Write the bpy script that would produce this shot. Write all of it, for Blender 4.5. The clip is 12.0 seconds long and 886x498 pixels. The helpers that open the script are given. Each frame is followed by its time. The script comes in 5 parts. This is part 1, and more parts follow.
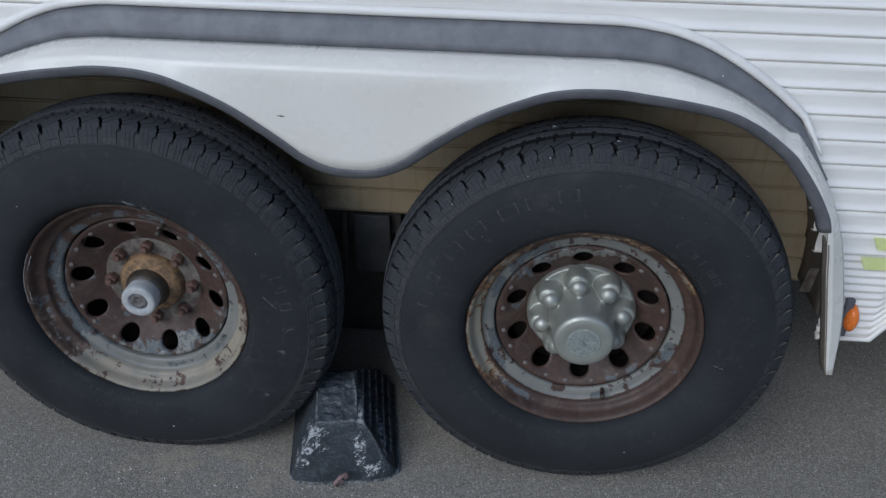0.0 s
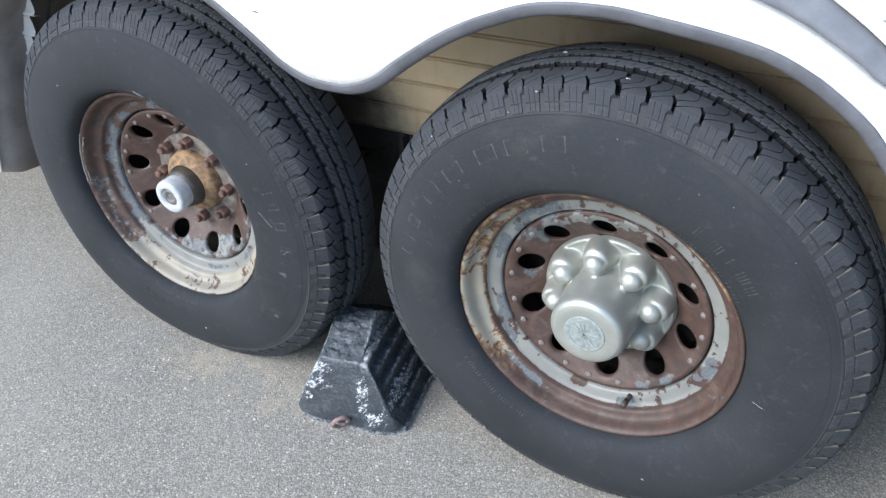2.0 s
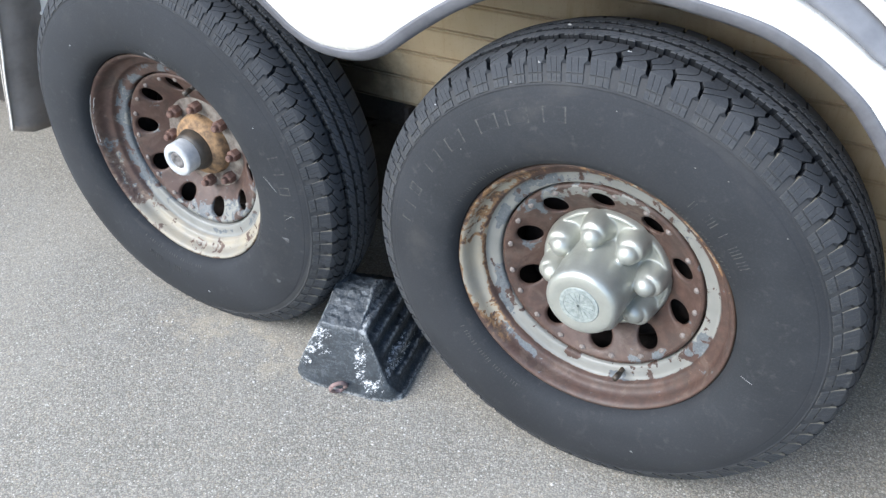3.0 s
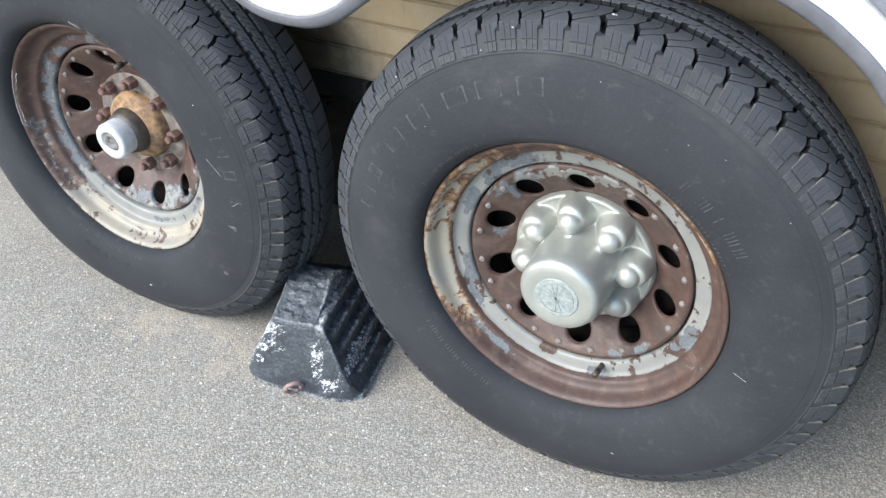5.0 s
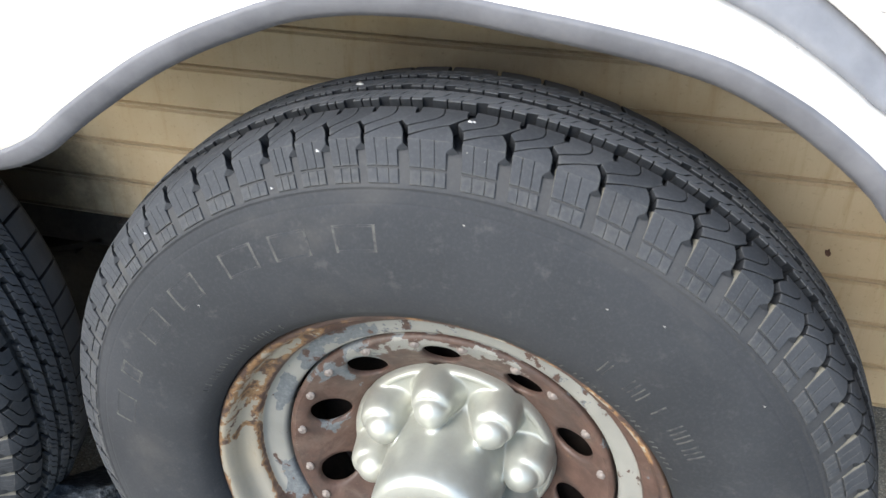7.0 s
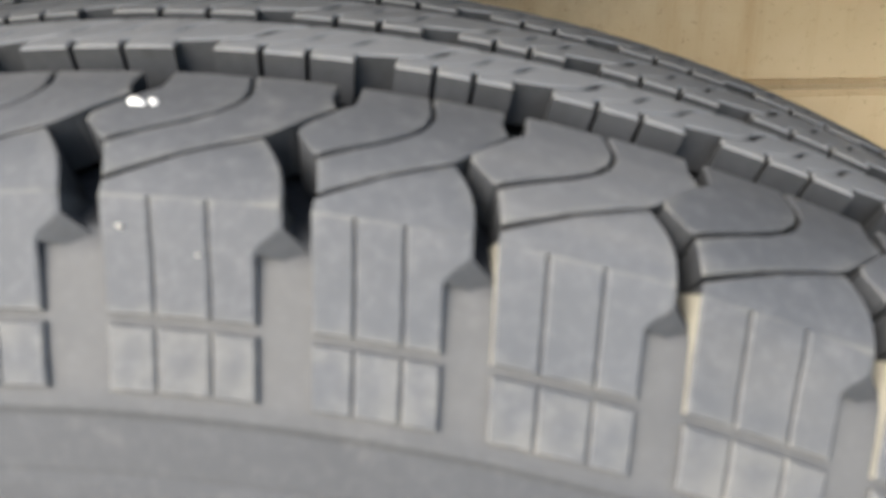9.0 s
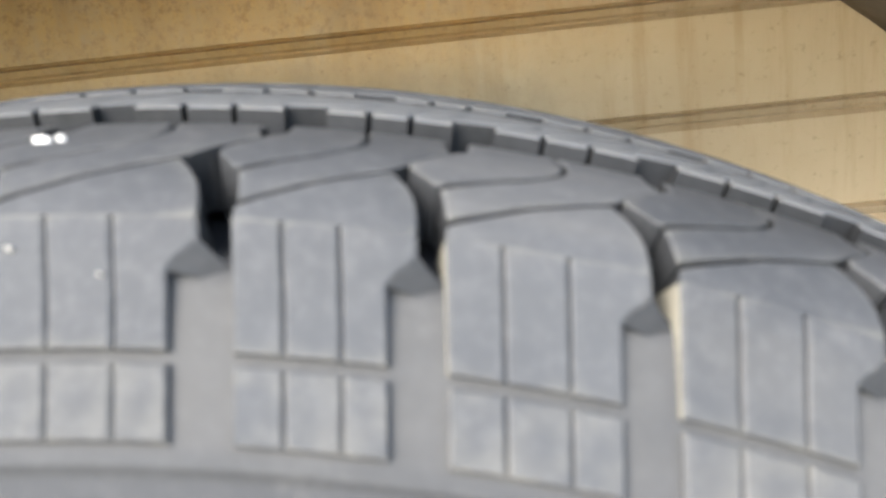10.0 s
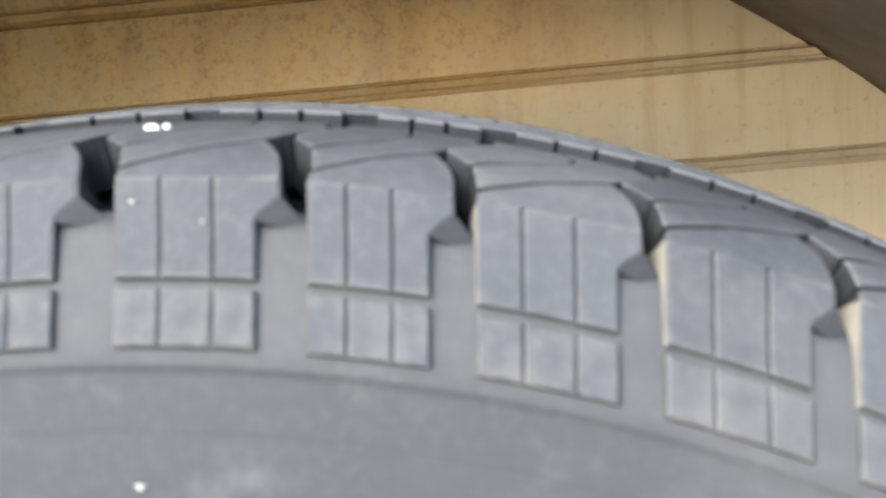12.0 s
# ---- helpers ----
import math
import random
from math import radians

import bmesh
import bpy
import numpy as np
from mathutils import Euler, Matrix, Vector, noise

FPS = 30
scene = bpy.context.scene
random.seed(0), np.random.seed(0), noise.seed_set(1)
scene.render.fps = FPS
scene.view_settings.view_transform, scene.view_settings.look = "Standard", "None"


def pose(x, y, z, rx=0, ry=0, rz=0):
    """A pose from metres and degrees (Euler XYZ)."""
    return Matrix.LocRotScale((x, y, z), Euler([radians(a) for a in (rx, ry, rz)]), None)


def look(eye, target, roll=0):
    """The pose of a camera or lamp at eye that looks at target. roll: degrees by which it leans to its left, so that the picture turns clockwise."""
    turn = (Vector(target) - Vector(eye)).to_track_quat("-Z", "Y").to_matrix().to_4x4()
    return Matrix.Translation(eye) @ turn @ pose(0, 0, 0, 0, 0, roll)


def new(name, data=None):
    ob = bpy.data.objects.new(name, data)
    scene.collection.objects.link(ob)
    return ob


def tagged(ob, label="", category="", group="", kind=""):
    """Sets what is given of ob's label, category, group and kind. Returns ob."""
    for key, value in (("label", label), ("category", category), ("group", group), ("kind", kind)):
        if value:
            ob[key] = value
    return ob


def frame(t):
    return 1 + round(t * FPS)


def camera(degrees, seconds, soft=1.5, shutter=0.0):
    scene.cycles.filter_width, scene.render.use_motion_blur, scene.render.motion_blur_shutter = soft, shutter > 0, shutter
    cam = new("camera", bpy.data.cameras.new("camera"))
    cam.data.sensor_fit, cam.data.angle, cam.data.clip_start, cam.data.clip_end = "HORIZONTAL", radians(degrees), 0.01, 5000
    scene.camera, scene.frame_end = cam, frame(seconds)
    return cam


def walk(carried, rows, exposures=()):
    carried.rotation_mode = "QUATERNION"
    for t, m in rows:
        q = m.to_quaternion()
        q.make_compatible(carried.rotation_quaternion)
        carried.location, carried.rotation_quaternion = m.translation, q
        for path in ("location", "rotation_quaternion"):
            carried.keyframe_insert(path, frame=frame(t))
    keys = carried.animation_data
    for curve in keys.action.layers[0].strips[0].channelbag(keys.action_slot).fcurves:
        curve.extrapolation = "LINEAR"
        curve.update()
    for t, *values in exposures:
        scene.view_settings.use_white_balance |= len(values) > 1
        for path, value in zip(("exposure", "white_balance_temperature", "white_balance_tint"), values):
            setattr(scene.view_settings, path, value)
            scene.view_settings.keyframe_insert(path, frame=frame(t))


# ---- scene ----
cam = camera(55.5, 12.0, soft=1.4)
cam.data.dof.use_dof = True
cam.data.dof.focus_distance = 1.2
cam.data.dof.aperture_fstop = 21.0
PATH = [
    (0, (-0.16, -1.269, 1.349), (-0.296, 0.437, 0.313), 1.08),
    (0.5, (-0.067, -1.137, 1.296), (-0.316, 0.447, 0.101), 0.17),
    (1, (0.046, -1.01, 1.261), (-0.491, 0.542, 0.12), -4.54),
    (1.5, (0.201, -0.921, 1.238), (-0.546, 0.548, 0.103), -3.05),
    (2, (0.323, -0.898, 1.222), (-0.533, 0.494, 0.069), -4.3),
    (2.5, (0.354, -0.888, 1.235), (-0.509, 0.455, 0.031), -4.94),
    (3, (0.35, -0.919, 1.211), (-0.514, 0.445, 0.031), -2.69),
    (3.2, (0.346, -0.914, 1.218), (-0.497, 0.445, 0.017), -3.17),
    (4.8, (0.286, -0.845, 1.163), (-0.529, 0.529, -0.04), -2.29),
    (5, (0.29, -0.835, 1.146), (-0.478, 0.555, -0.07), -1.34),
    (5.5, (0.289, -0.841, 1.113), (-0.401, 0.608, -0.079), 0.32),
    (6, (0.287, -0.802, 1.076), (-0.387, 0.708, -0.05), 0.53),
    (6.5, (0.252, -0.677, 1.083), (-0.331, 0.865, -0.051), 1.14),
    (7, (0.148, -0.506, 1.027), (-0.272, 1.134, -0.037), 0.34),
    (7.2, (0.114, -0.436, 0.997), (-0.25, 1.239, -0.029), -0.44),
    (9, (0.096, -0.095, 0.829), (-0.077, 1.642, -0.147), -2.9),
    (9.5, (0.098, -0.089, 0.812), (-0.063, 1.711, -0.044), -3.9),
    (10, (0.097, -0.093, 0.788), (0.027, 1.849, 0.314), -6),
    (10.5, (0.099, -0.105, 0.771), (0.079, 1.87, 0.458), -6),
    (11, (0.098, -0.115, 0.762), (0.051, 1.877, 0.587), -5.8),
    (11.5, (0.098, -0.122, 0.764), (0.016, 1.873, 0.652), -5.5),
    (12, (0.094, -0.128, 0.775), (-0.006, 1.846, 0.473), -5.1),
]
walk(cam, [(t, look(eye, target, roll)) for t, eye, target, roll in PATH], exposures=[(0.0, -0.06, 5650, 8), (0.5, 0.80, 5650, 8), (1.0, 1.42, 5700, 8), (1.5, 1.57, 5800, 8), (2.5, 1.78, 5950, 8), (3.2, 1.89, 6020, 8), (5.0, 2.0, 6150, 8), (6.0, 2.15, 6250, 8), (7.0, 2.12, 6450, 8), (9.0, 3.13, 7250, 9), (10.0, 3.3, 7000, 9), (12.0, 3.25, 6720, 10)])

# ---- light ----
world = bpy.data.worlds.new("sky")
scene.world = world
world.use_nodes = True
wn = world.node_tree
wn.nodes.clear()
sky = wn.nodes.new("ShaderNodeTexSky")
sky.sky_type = "NISHITA"
sky.sun_disc = False
sky.sun_elevation = radians(37)
sky.sun_rotation = radians(211)
sky.air_density, sky.dust_density, sky.ozone_density = 1.0, 1.5, 1.0
bg = wn.nodes.new("ShaderNodeBackground")
bg.inputs["Strength"].default_value = 0.12
wout = wn.nodes.new("ShaderNodeOutputWorld")
wn.links.new(sky.outputs["Color"], bg.inputs["Color"])
wn.links.new(bg.outputs["Background"], wout.inputs["Surface"])

sun_data = bpy.data.lights.new("sun", "SUN")
sun_data.energy = 1.2
sun_data.angle = radians(40)
sun_data.color = (1.0, 0.985, 0.96)
sun = new("sun", sun_data)
sun.matrix_world = look((-2.2, -3.6, 3.18), (0, 0, 0))


# ---- materials ----
class Mat:
    """A node material with a few shorthands."""

    def __init__(self, name, rough=0.6, metal=0.0, spec=0.5):
        self.m = bpy.data.materials.new(name)
        self.m.use_nodes = True
        self.t = self.m.node_tree
        self.b = self.t.nodes["Principled BSDF"]
        self.b.inputs["Roughness"].default_value = rough
        self.b.inputs["Metallic"].default_value = metal
        self.b.inputs["Specular IOR Level"].default_value = spec
        self.co = self.t.nodes.new("ShaderNodeTexCoord").outputs["Object"]

    def link(self, a, b):
        self.t.links.new(a, b)

    def mapped(self, scale=(1, 1, 1), offset=(0, 0, 0), source=None):
        n = self.t.nodes.new("ShaderNodeMapping")
        n.inputs["Scale"].default_value = scale
        n.inputs["Location"].default_value = offset
        self.link(source or self.co, n.inputs["Vector"])
        return n.outputs["Vector"]

    def noise(self, scale, detail=4.0, rough=0.55, vec=None, distort=0.0):
        n = self.t.nodes.new("ShaderNodeTexNoise")
        n.inputs["Scale"].default_value = scale
        n.inputs["Detail"].default_value = detail
        n.inputs["Roughness"].default_value = rough
        n.inputs["Distortion"].default_value = distort
        self.link(vec or self.co, n.inputs["Vector"])
        return n.outputs["Fac"]

    def voronoi(self, scale, vec=None, feature="F1", out="Distance", rand=1.0):
        n = self.t.nodes.new("ShaderNodeTexVoronoi")
        n.feature = feature
        n.inputs["Scale"].default_value = scale
        n.inputs["Randomness"].default_value = rand
        self.link(vec or self.co, n.inputs["Vector"])
        return n.outputs[out]

    def math(self, op, a, b=0.0, c=0.0):
        n = self.t.nodes.new("ShaderNodeMath")
        n.operation = op
        for i, v in enumerate((a, b, c)):
            if isinstance(v, (int, float)):
                n.inputs[i].default_value = v
            else:
                self.link(v, n.inputs[i])
        return n.outputs[0]

    def ramp(self, fac, lo, hi, a=0.0, b=1.0):
        n = self.t.nodes.new("ShaderNodeMapRange")
        n.interpolation_type = "SMOOTHSTEP"
        n.inputs["From Min"].default_value = lo
        n.inputs["From Max"].default_value = hi
        n.inputs["To Min"].default_value = a
        n.inputs["To Max"].default_value = b
        self.link(fac, n.inputs["Value"])
        return n.outputs["Result"]

    def mix(self, fac, a, b, blend="MIX"):
        n = self.t.nodes.new("ShaderNodeMix")
        n.data_type = "RGBA"
        n.blend_type = blend
        if isinstance(fac, (int, float)):
            n.inputs[0].default_value = fac
        else:
            self.link(fac, n.inputs[0])
        for i, v in ((6, a), (7, b)):
            if isinstance(v, tuple):
                n.inputs[i].default_value = (*v, 1)
            else:
                self.link(v, n.inputs[i])
        return n.outputs[2]

    def base(self, c):
        if isinstance(c, tuple):
            self.b.inputs["Base Color"].default_value = (*c, 1)
        else:
            self.link(c, self.b.inputs["Base Color"])
        return self

    def rough(self, v):
        self.link(v, self.b.inputs["Roughness"])
        return self

    def metal(self, v):
        self.link(v, self.b.inputs["Metallic"])
        return self

    def bump(self, h, strength=0.3, distance=0.001):
        n = self.t.nodes.new("ShaderNodeBump")
        n.inputs["Strength"].default_value = strength
        n.inputs["Distance"].default_value = distance
        self.link(h, n.inputs["Height"])
        self.link(n.outputs["Normal"], self.b.inputs["Normal"])
        return self

    def random(self):
        return self.t.nodes.new("ShaderNodeObjectInfo").outputs["Random"]

    def axis(self, name):
        n = self.t.nodes.new("ShaderNodeSeparateXYZ")
        self.link(self.co, n.inputs[0])
        return n.outputs[name]


def make_asphalt():
    m = Mat("asphalt_chip_seal", 0.92, spec=0.3)
    cells = m.voronoi(345, out="Color")
    sep = m.t.nodes.new("ShaderNodeSeparateColor")
    m.link(cells, sep.inputs[0])
    tone = sep.outputs[0]
    fine = m.voronoi(520, out="Distance")
    stone = m.mix(m.ramp(tone, 0.0, 1.0), (0.190, 0.178, 0.152), (0.360, 0.335, 0.285))
    stone = m.mix(m.ramp(tone, 0.955, 0.985), stone, (0.54, 0.51, 0.45))
    stone = m.mix(m.ramp(sep.outputs[1], 0.84, 0.92, 0, 0.5), stone, (0.38, 0.31, 0.22))
    pits = m.ramp(m.voronoi(345, out="Distance"), 0.43, 0.76)
    col = m.mix(m.math("MULTIPLY", pits, 0.68), stone, (0.115, 0.108, 0.094))
    big = m.noise(1.7, 5, 0.6)
    col = m.mix(m.ramp(big, 0.35, 0.7, 0, 0.25), col, (0.40, 0.365, 0.305))
    mid = m.noise(9, 6, 0.65)
    col = m.mix(m.ramp(mid, 0.5, 0.75, 0, 0.25), col, (0.275, 0.26, 0.23))
    dark = m.ramp(m.voronoi(120, out="Distance"), 0.10, 0.16, 1, 0)
    col = m.mix(m.math("MULTIPLY", dark, 0.45), col, (0.09, 0.075, 0.055))
    # sand that has gathered beside one tyre
    ax, ay = m.axis("X"), m.axis("Y")
    dx = m.math("MULTIPLY", m.math("ADD", ax, 0.74), 3.6)
    dy = m.math("MULTIPLY", m.math("ADD", ay, 0.03), 12.0)
    sand = m.ramp(m.math("ADD", m.math("MULTIPLY", dx, dx), m.math("MULTIPLY", dy, dy)), 0.1, 1.0, 1, 0)
    sand = m.math("MULTIPLY", sand, m.ramp(m.noise(22, 6, 0.7), 0.42, 0.62))
    col = m.mix(m.math("MULTIPLY", sand, 0.38), col, (0.44, 0.365, 0.255))
    m.base(col)
    h = m.math("SUBTRACT", m.math("ADD", m.noise(160, 3), m.math("MULTIPLY", fine, 0.4)), m.math("MULTIPLY", pits, 0.7))
    m.bump(h, 0.45, 0.0013)
    return m.m


def make_rubber(name, dust, lift, held=0.0, grain=0.26):
    m = Mat(name, 0.82, spec=0.24)
    x, z = m.axis("X"), m.axis("Z")
    shift = m.t.nodes.new("ShaderNodeVectorMath")
    m.link(m.co, shift.inputs[0])
    spread = m.t.nodes.new("ShaderNodeCombineXYZ")
    m.link(m.math("MULTIPLY", m.random(), 30.0), spread.inputs[1])
    m.link(spread.outputs[0], shift.inputs[1])
    m.co = shift.outputs[0]
    n1 = m.noise(7, 6, 0.6)
    n2 = m.noise(55, 6, 0.7)
    col = m.mix(m.ramp(n1, 0.3, 0.7), (0.0275 * lift, 0.030 * lift, 0.0342 * lift), (0.043 * lift, 0.046 * lift, 0.0512 * lift))
    col = m.mix(m.ramp(n2, 0.55, 0.8, 0, dust), col, (0.16, 0.155, 0.15))
    streak = m.noise(6, 5, 0.6, m.mapped((1, 6, 1)))
    col = m.mix(m.ramp(streak, 0.56, 0.78, 0, dust * 0.9), col, (0.14, 0.13, 0.115))
    col = m.mix(m.ramp(m.noise(380, 5, 0.75), 0.44, 0.72, 0, grain), col, (0.085, 0.086, 0.090))
    r = m.math("SQRT", m.math("ADD", m.math("MULTIPLY", x, x), m.math("MULTIPLY", z, z)))
    ring = m.math("MULTIPLY", m.math("MULTIPLY", m.ramp(r, 0.316, 0.337), m.ramp(r, 0.352, 0.346, 0.35, 1.0)), m.ramp(m.noise(14, 5, 0.6), 0.25, 0.65, 0.4, 1.0))
    col = m.mix(m.math("MULTIPLY", ring, 0.02 * lift), col, (0.125, 0.120, 0.118))
    smudge = m.math("MULTIPLY", m.ramp(m.noise(18, 5, 0.65, distort=0.7), 0.60, 0.72), m.ramp(m.noise(4, 2), 0.5, 0.6))
    col = m.mix(m.math("MULTIPLY", smudge, 0.10), col, (0.11, 0.11, 0.112))
    geo = m.t.nodes.new("ShaderNodeNewGeometry")
    worn = m.math("MULTIPLY", m.ramp(geo.outputs["Pointiness"], 0.53, 0.62), m.ramp(m.noise(90, 5, 0.7), 0.35, 0.60))
    col = m.mix(m.math("MULTIPLY", worn, 0.45), col, (0.13, 0.125, 0.11))
    if held:
        hold = m.math("MULTIPLY", m.math("MULTIPLY", m.ramp(r, 0.3440, 0.3470), m.ramp(r, 0.3690, 0.3650)), m.ramp(m.noise(30, 6, 0.65), 0.25, 0.6, 0.45, 1.0))
        col = m.mix(m.math("MULTIPLY", hold, held), col, (0.135, 0.130, 0.122))
    m.base(col)
    m.rough(m.ramp(n1, 0.3, 0.7, 0.72, 0.88))
    m.bump(m.math("ADD", m.noise(900, 3), m.math("MULTIPLY", m.noise(240, 3), 0.7)), 0.18, 0.0006)
    return m.m


def make_rim(name, brown, creep, zones, patches):
    """Chipped silver paint over grey primer, maroon paint and rust.
    zones: how much paint is left on the ledge, the flange, the disc and the lip. patches: (degrees from the top, half width, radius,
    half depth, paint, primer), where more or less of the two is left."""
    m = Mat(name, 0.6, spec=0.4)
    x, y, z = m.axis("X"), m.axis("Y"), m.axis("Z")
    r = m.math("SQRT", m.math("ADD", m.math("MULTIPLY", x, x), m.math("MULTIPLY", z, z)))
    big = m.noise(11, 3, 0.55, distort=0.8)
    chips = m.noise(38, 8, 0.62, distort=0.6)
    small = m.noise(110, 4, 0.6)
    fine = m.noise(260, 5, 0.7)
    flange = m.ramp(r, 0.191, 0.1925)
    disc = m.ramp(r, 0.1655, 0.1665, 1, 0)

    def blend(f, a, b):
        return m.math("ADD", m.math("MULTIPLY", f, b), m.math("MULTIPLY", m.math("SUBTRACT", 1.0, f), a))

    lean = blend(disc, blend(flange, zones[0], zones[1]), zones[2])
    lean = m.math("ADD", lean, m.math("MULTIPLY", m.ramp(r, 0.213, 0.2165), zones[3]))
    ledge = m.math("MULTIPLY", m.math("SUBTRACT", 1.0, flange), m.math("SUBTRACT", 1.0, disc))
    bare = m.math("MULTIPLY", ledge, 0.14)
    for angle, half, radius, deep, paint_more, primer_more in patches:
        q = radians(angle)
        c = m.math("DIVIDE", m.math("ADD", m.math("MULTIPLY", x, math.sin(q)), m.math("MULTIPLY", z, math.cos(q))), r)
        at = m.ramp(c, math.cos(radians(half * 1.35)), math.cos(radians(half * 0.15)))
        at = m.math("MULTIPLY", at, m.ramp(m.math("ABSOLUTE", m.math("SUBTRACT", r, radius)), deep * 1.4, deep * 0.25))
        lean = m.math("ADD", lean, m.math("MULTIPLY", at, paint_more))
        bare = m.math("ADD", bare, m.math("MULTIPLY", at, primer_more))
    keep = m.math("ADD", m.math("MULTIPLY", big, 0.42), m.math("MULTIPLY", chips, 0.83))
    keep = m.math("ADD", m.math("ADD", keep, lean), m.math("MULTIPLY", m.math("SUBTRACT", small, 0.5), 0.30))
    paint = m.ramp(keep, 0.660, 0.664)
    second = m.noise(17, 5, 0.6)
    under = m.ramp(m.math("ADD", m.math("ADD", bare, m.math("MULTIPLY", keep, 0.6)), m.math("ADD", m.math("MULTIPLY", m.math("SUBTRACT", second, 0.5), 0.6), m.math("MULTIPLY", m.math("SUBTRACT", chips, 0.5), 1.1))), 0.500, 0.506)
    rust = m.mix(m.ramp(chips, 0.35, 0.65), brown, (0.080, 0.048, 0.037))
    rust = m.mix(m.ramp(m.noise(30, 6, 0.7), 0.45, 0.62, 0, 0.75), rust, (0.046, 0.032, 0.027))
    rust = m.mix(m.ramp(m.noise(13, 7, 0.72, distort=1.0), 0.52, 0.66, 0, 0.45), rust, (0.135, 0.102, 0.080))
    rust = m.mix(m.ramp(fine, 0.55, 0.75, 0, 0.25), rust, (0.17, 0.115, 0.09))
    # orange rust creeps out from under the paint along its broken edge
    edge = m.math("MULTIPLY", m.math("MULTIPLY", m.ramp(keep, 0.53, 0.65), flange), m.ramp(small, 0.34, 0.50))
    rust = m.mix(m.math("MULTIPLY", edge, 0.75), rust, creep)
    primer = m.mix(m.ramp(fine, 0.4, 0.7), (0.088, 0.098, 0.106), (0.132, 0.141, 0.146))
    silver = m.mix(m.ramp(m.noise(14, 3), 0.3, 0.7), (0.160, 0.161, 0.148), (0.208, 0.206, 0.187))
    silver = m.mix(m.ramp(fine, 0.62, 0.78, 0, 0.25), silver, (0.25, 0.22, 0.185))
    silver = m.mix(m.math("MULTIPLY", flange, m.ramp(second, 0.35, 0.6, 0.35, 0.8)), silver, (0.30, 0.262, 0.195))
    col = m.mix(under, rust, primer)
    col = m.mix(paint, col, silver)
    seep = m.math("MULTIPLY", m.ramp(m.noise(70, 5, 0.7), 0.62, 0.70), m.ramp(second, 0.50, 0.60))
    col = m.mix(m.math("MULTIPLY", seep, 0.4), col, (0.21, 0.135, 0.075))
    seam = m.math("MULTIPLY", m.ramp(r, 0.2195, 0.2216), m.ramp(m.noise(34, 5, 0.65), 0.35, 0.6, 0.35, 1.0))
    col = m.mix(m.math("MULTIPLY", seam, 0.85), col, (0.060, 0.038, 0.026))
    m.base(col)
    m.rough(m.math("SUBTRACT", m.ramp(chips, 0.3, 0.7, 0.62, 0.46), m.math("MULTIPLY", paint, 0.08)))
    h = m.math("ADD", m.math("MULTIPLY", paint, 0.6), m.math("ADD", m.math("MULTIPLY", under, 0.25), m.math("MULTIPLY", fine, 0.20)))
    m.bump(h, 0.55, 0.0008)
    return m.m


def make_plain(name, c1, c2, rough, metal=0.0, scale=30, bump=0.1, spec=0.5, dist=0.0008):
    m = Mat(name, rough, metal, spec)
    n = m.noise(scale, 6, 0.6)
    m.base(m.mix(m.ramp(n, 0.3, 0.7), c1, c2))
    f = m.noise(scale * 7, 4, 0.6)
    m.rough(m.ramp(f, 0.3, 0.7, max(rough - 0.08, 0.02), min(rough + 0.1, 1)))
    m.bump(f, bump, dist)
    return m.m


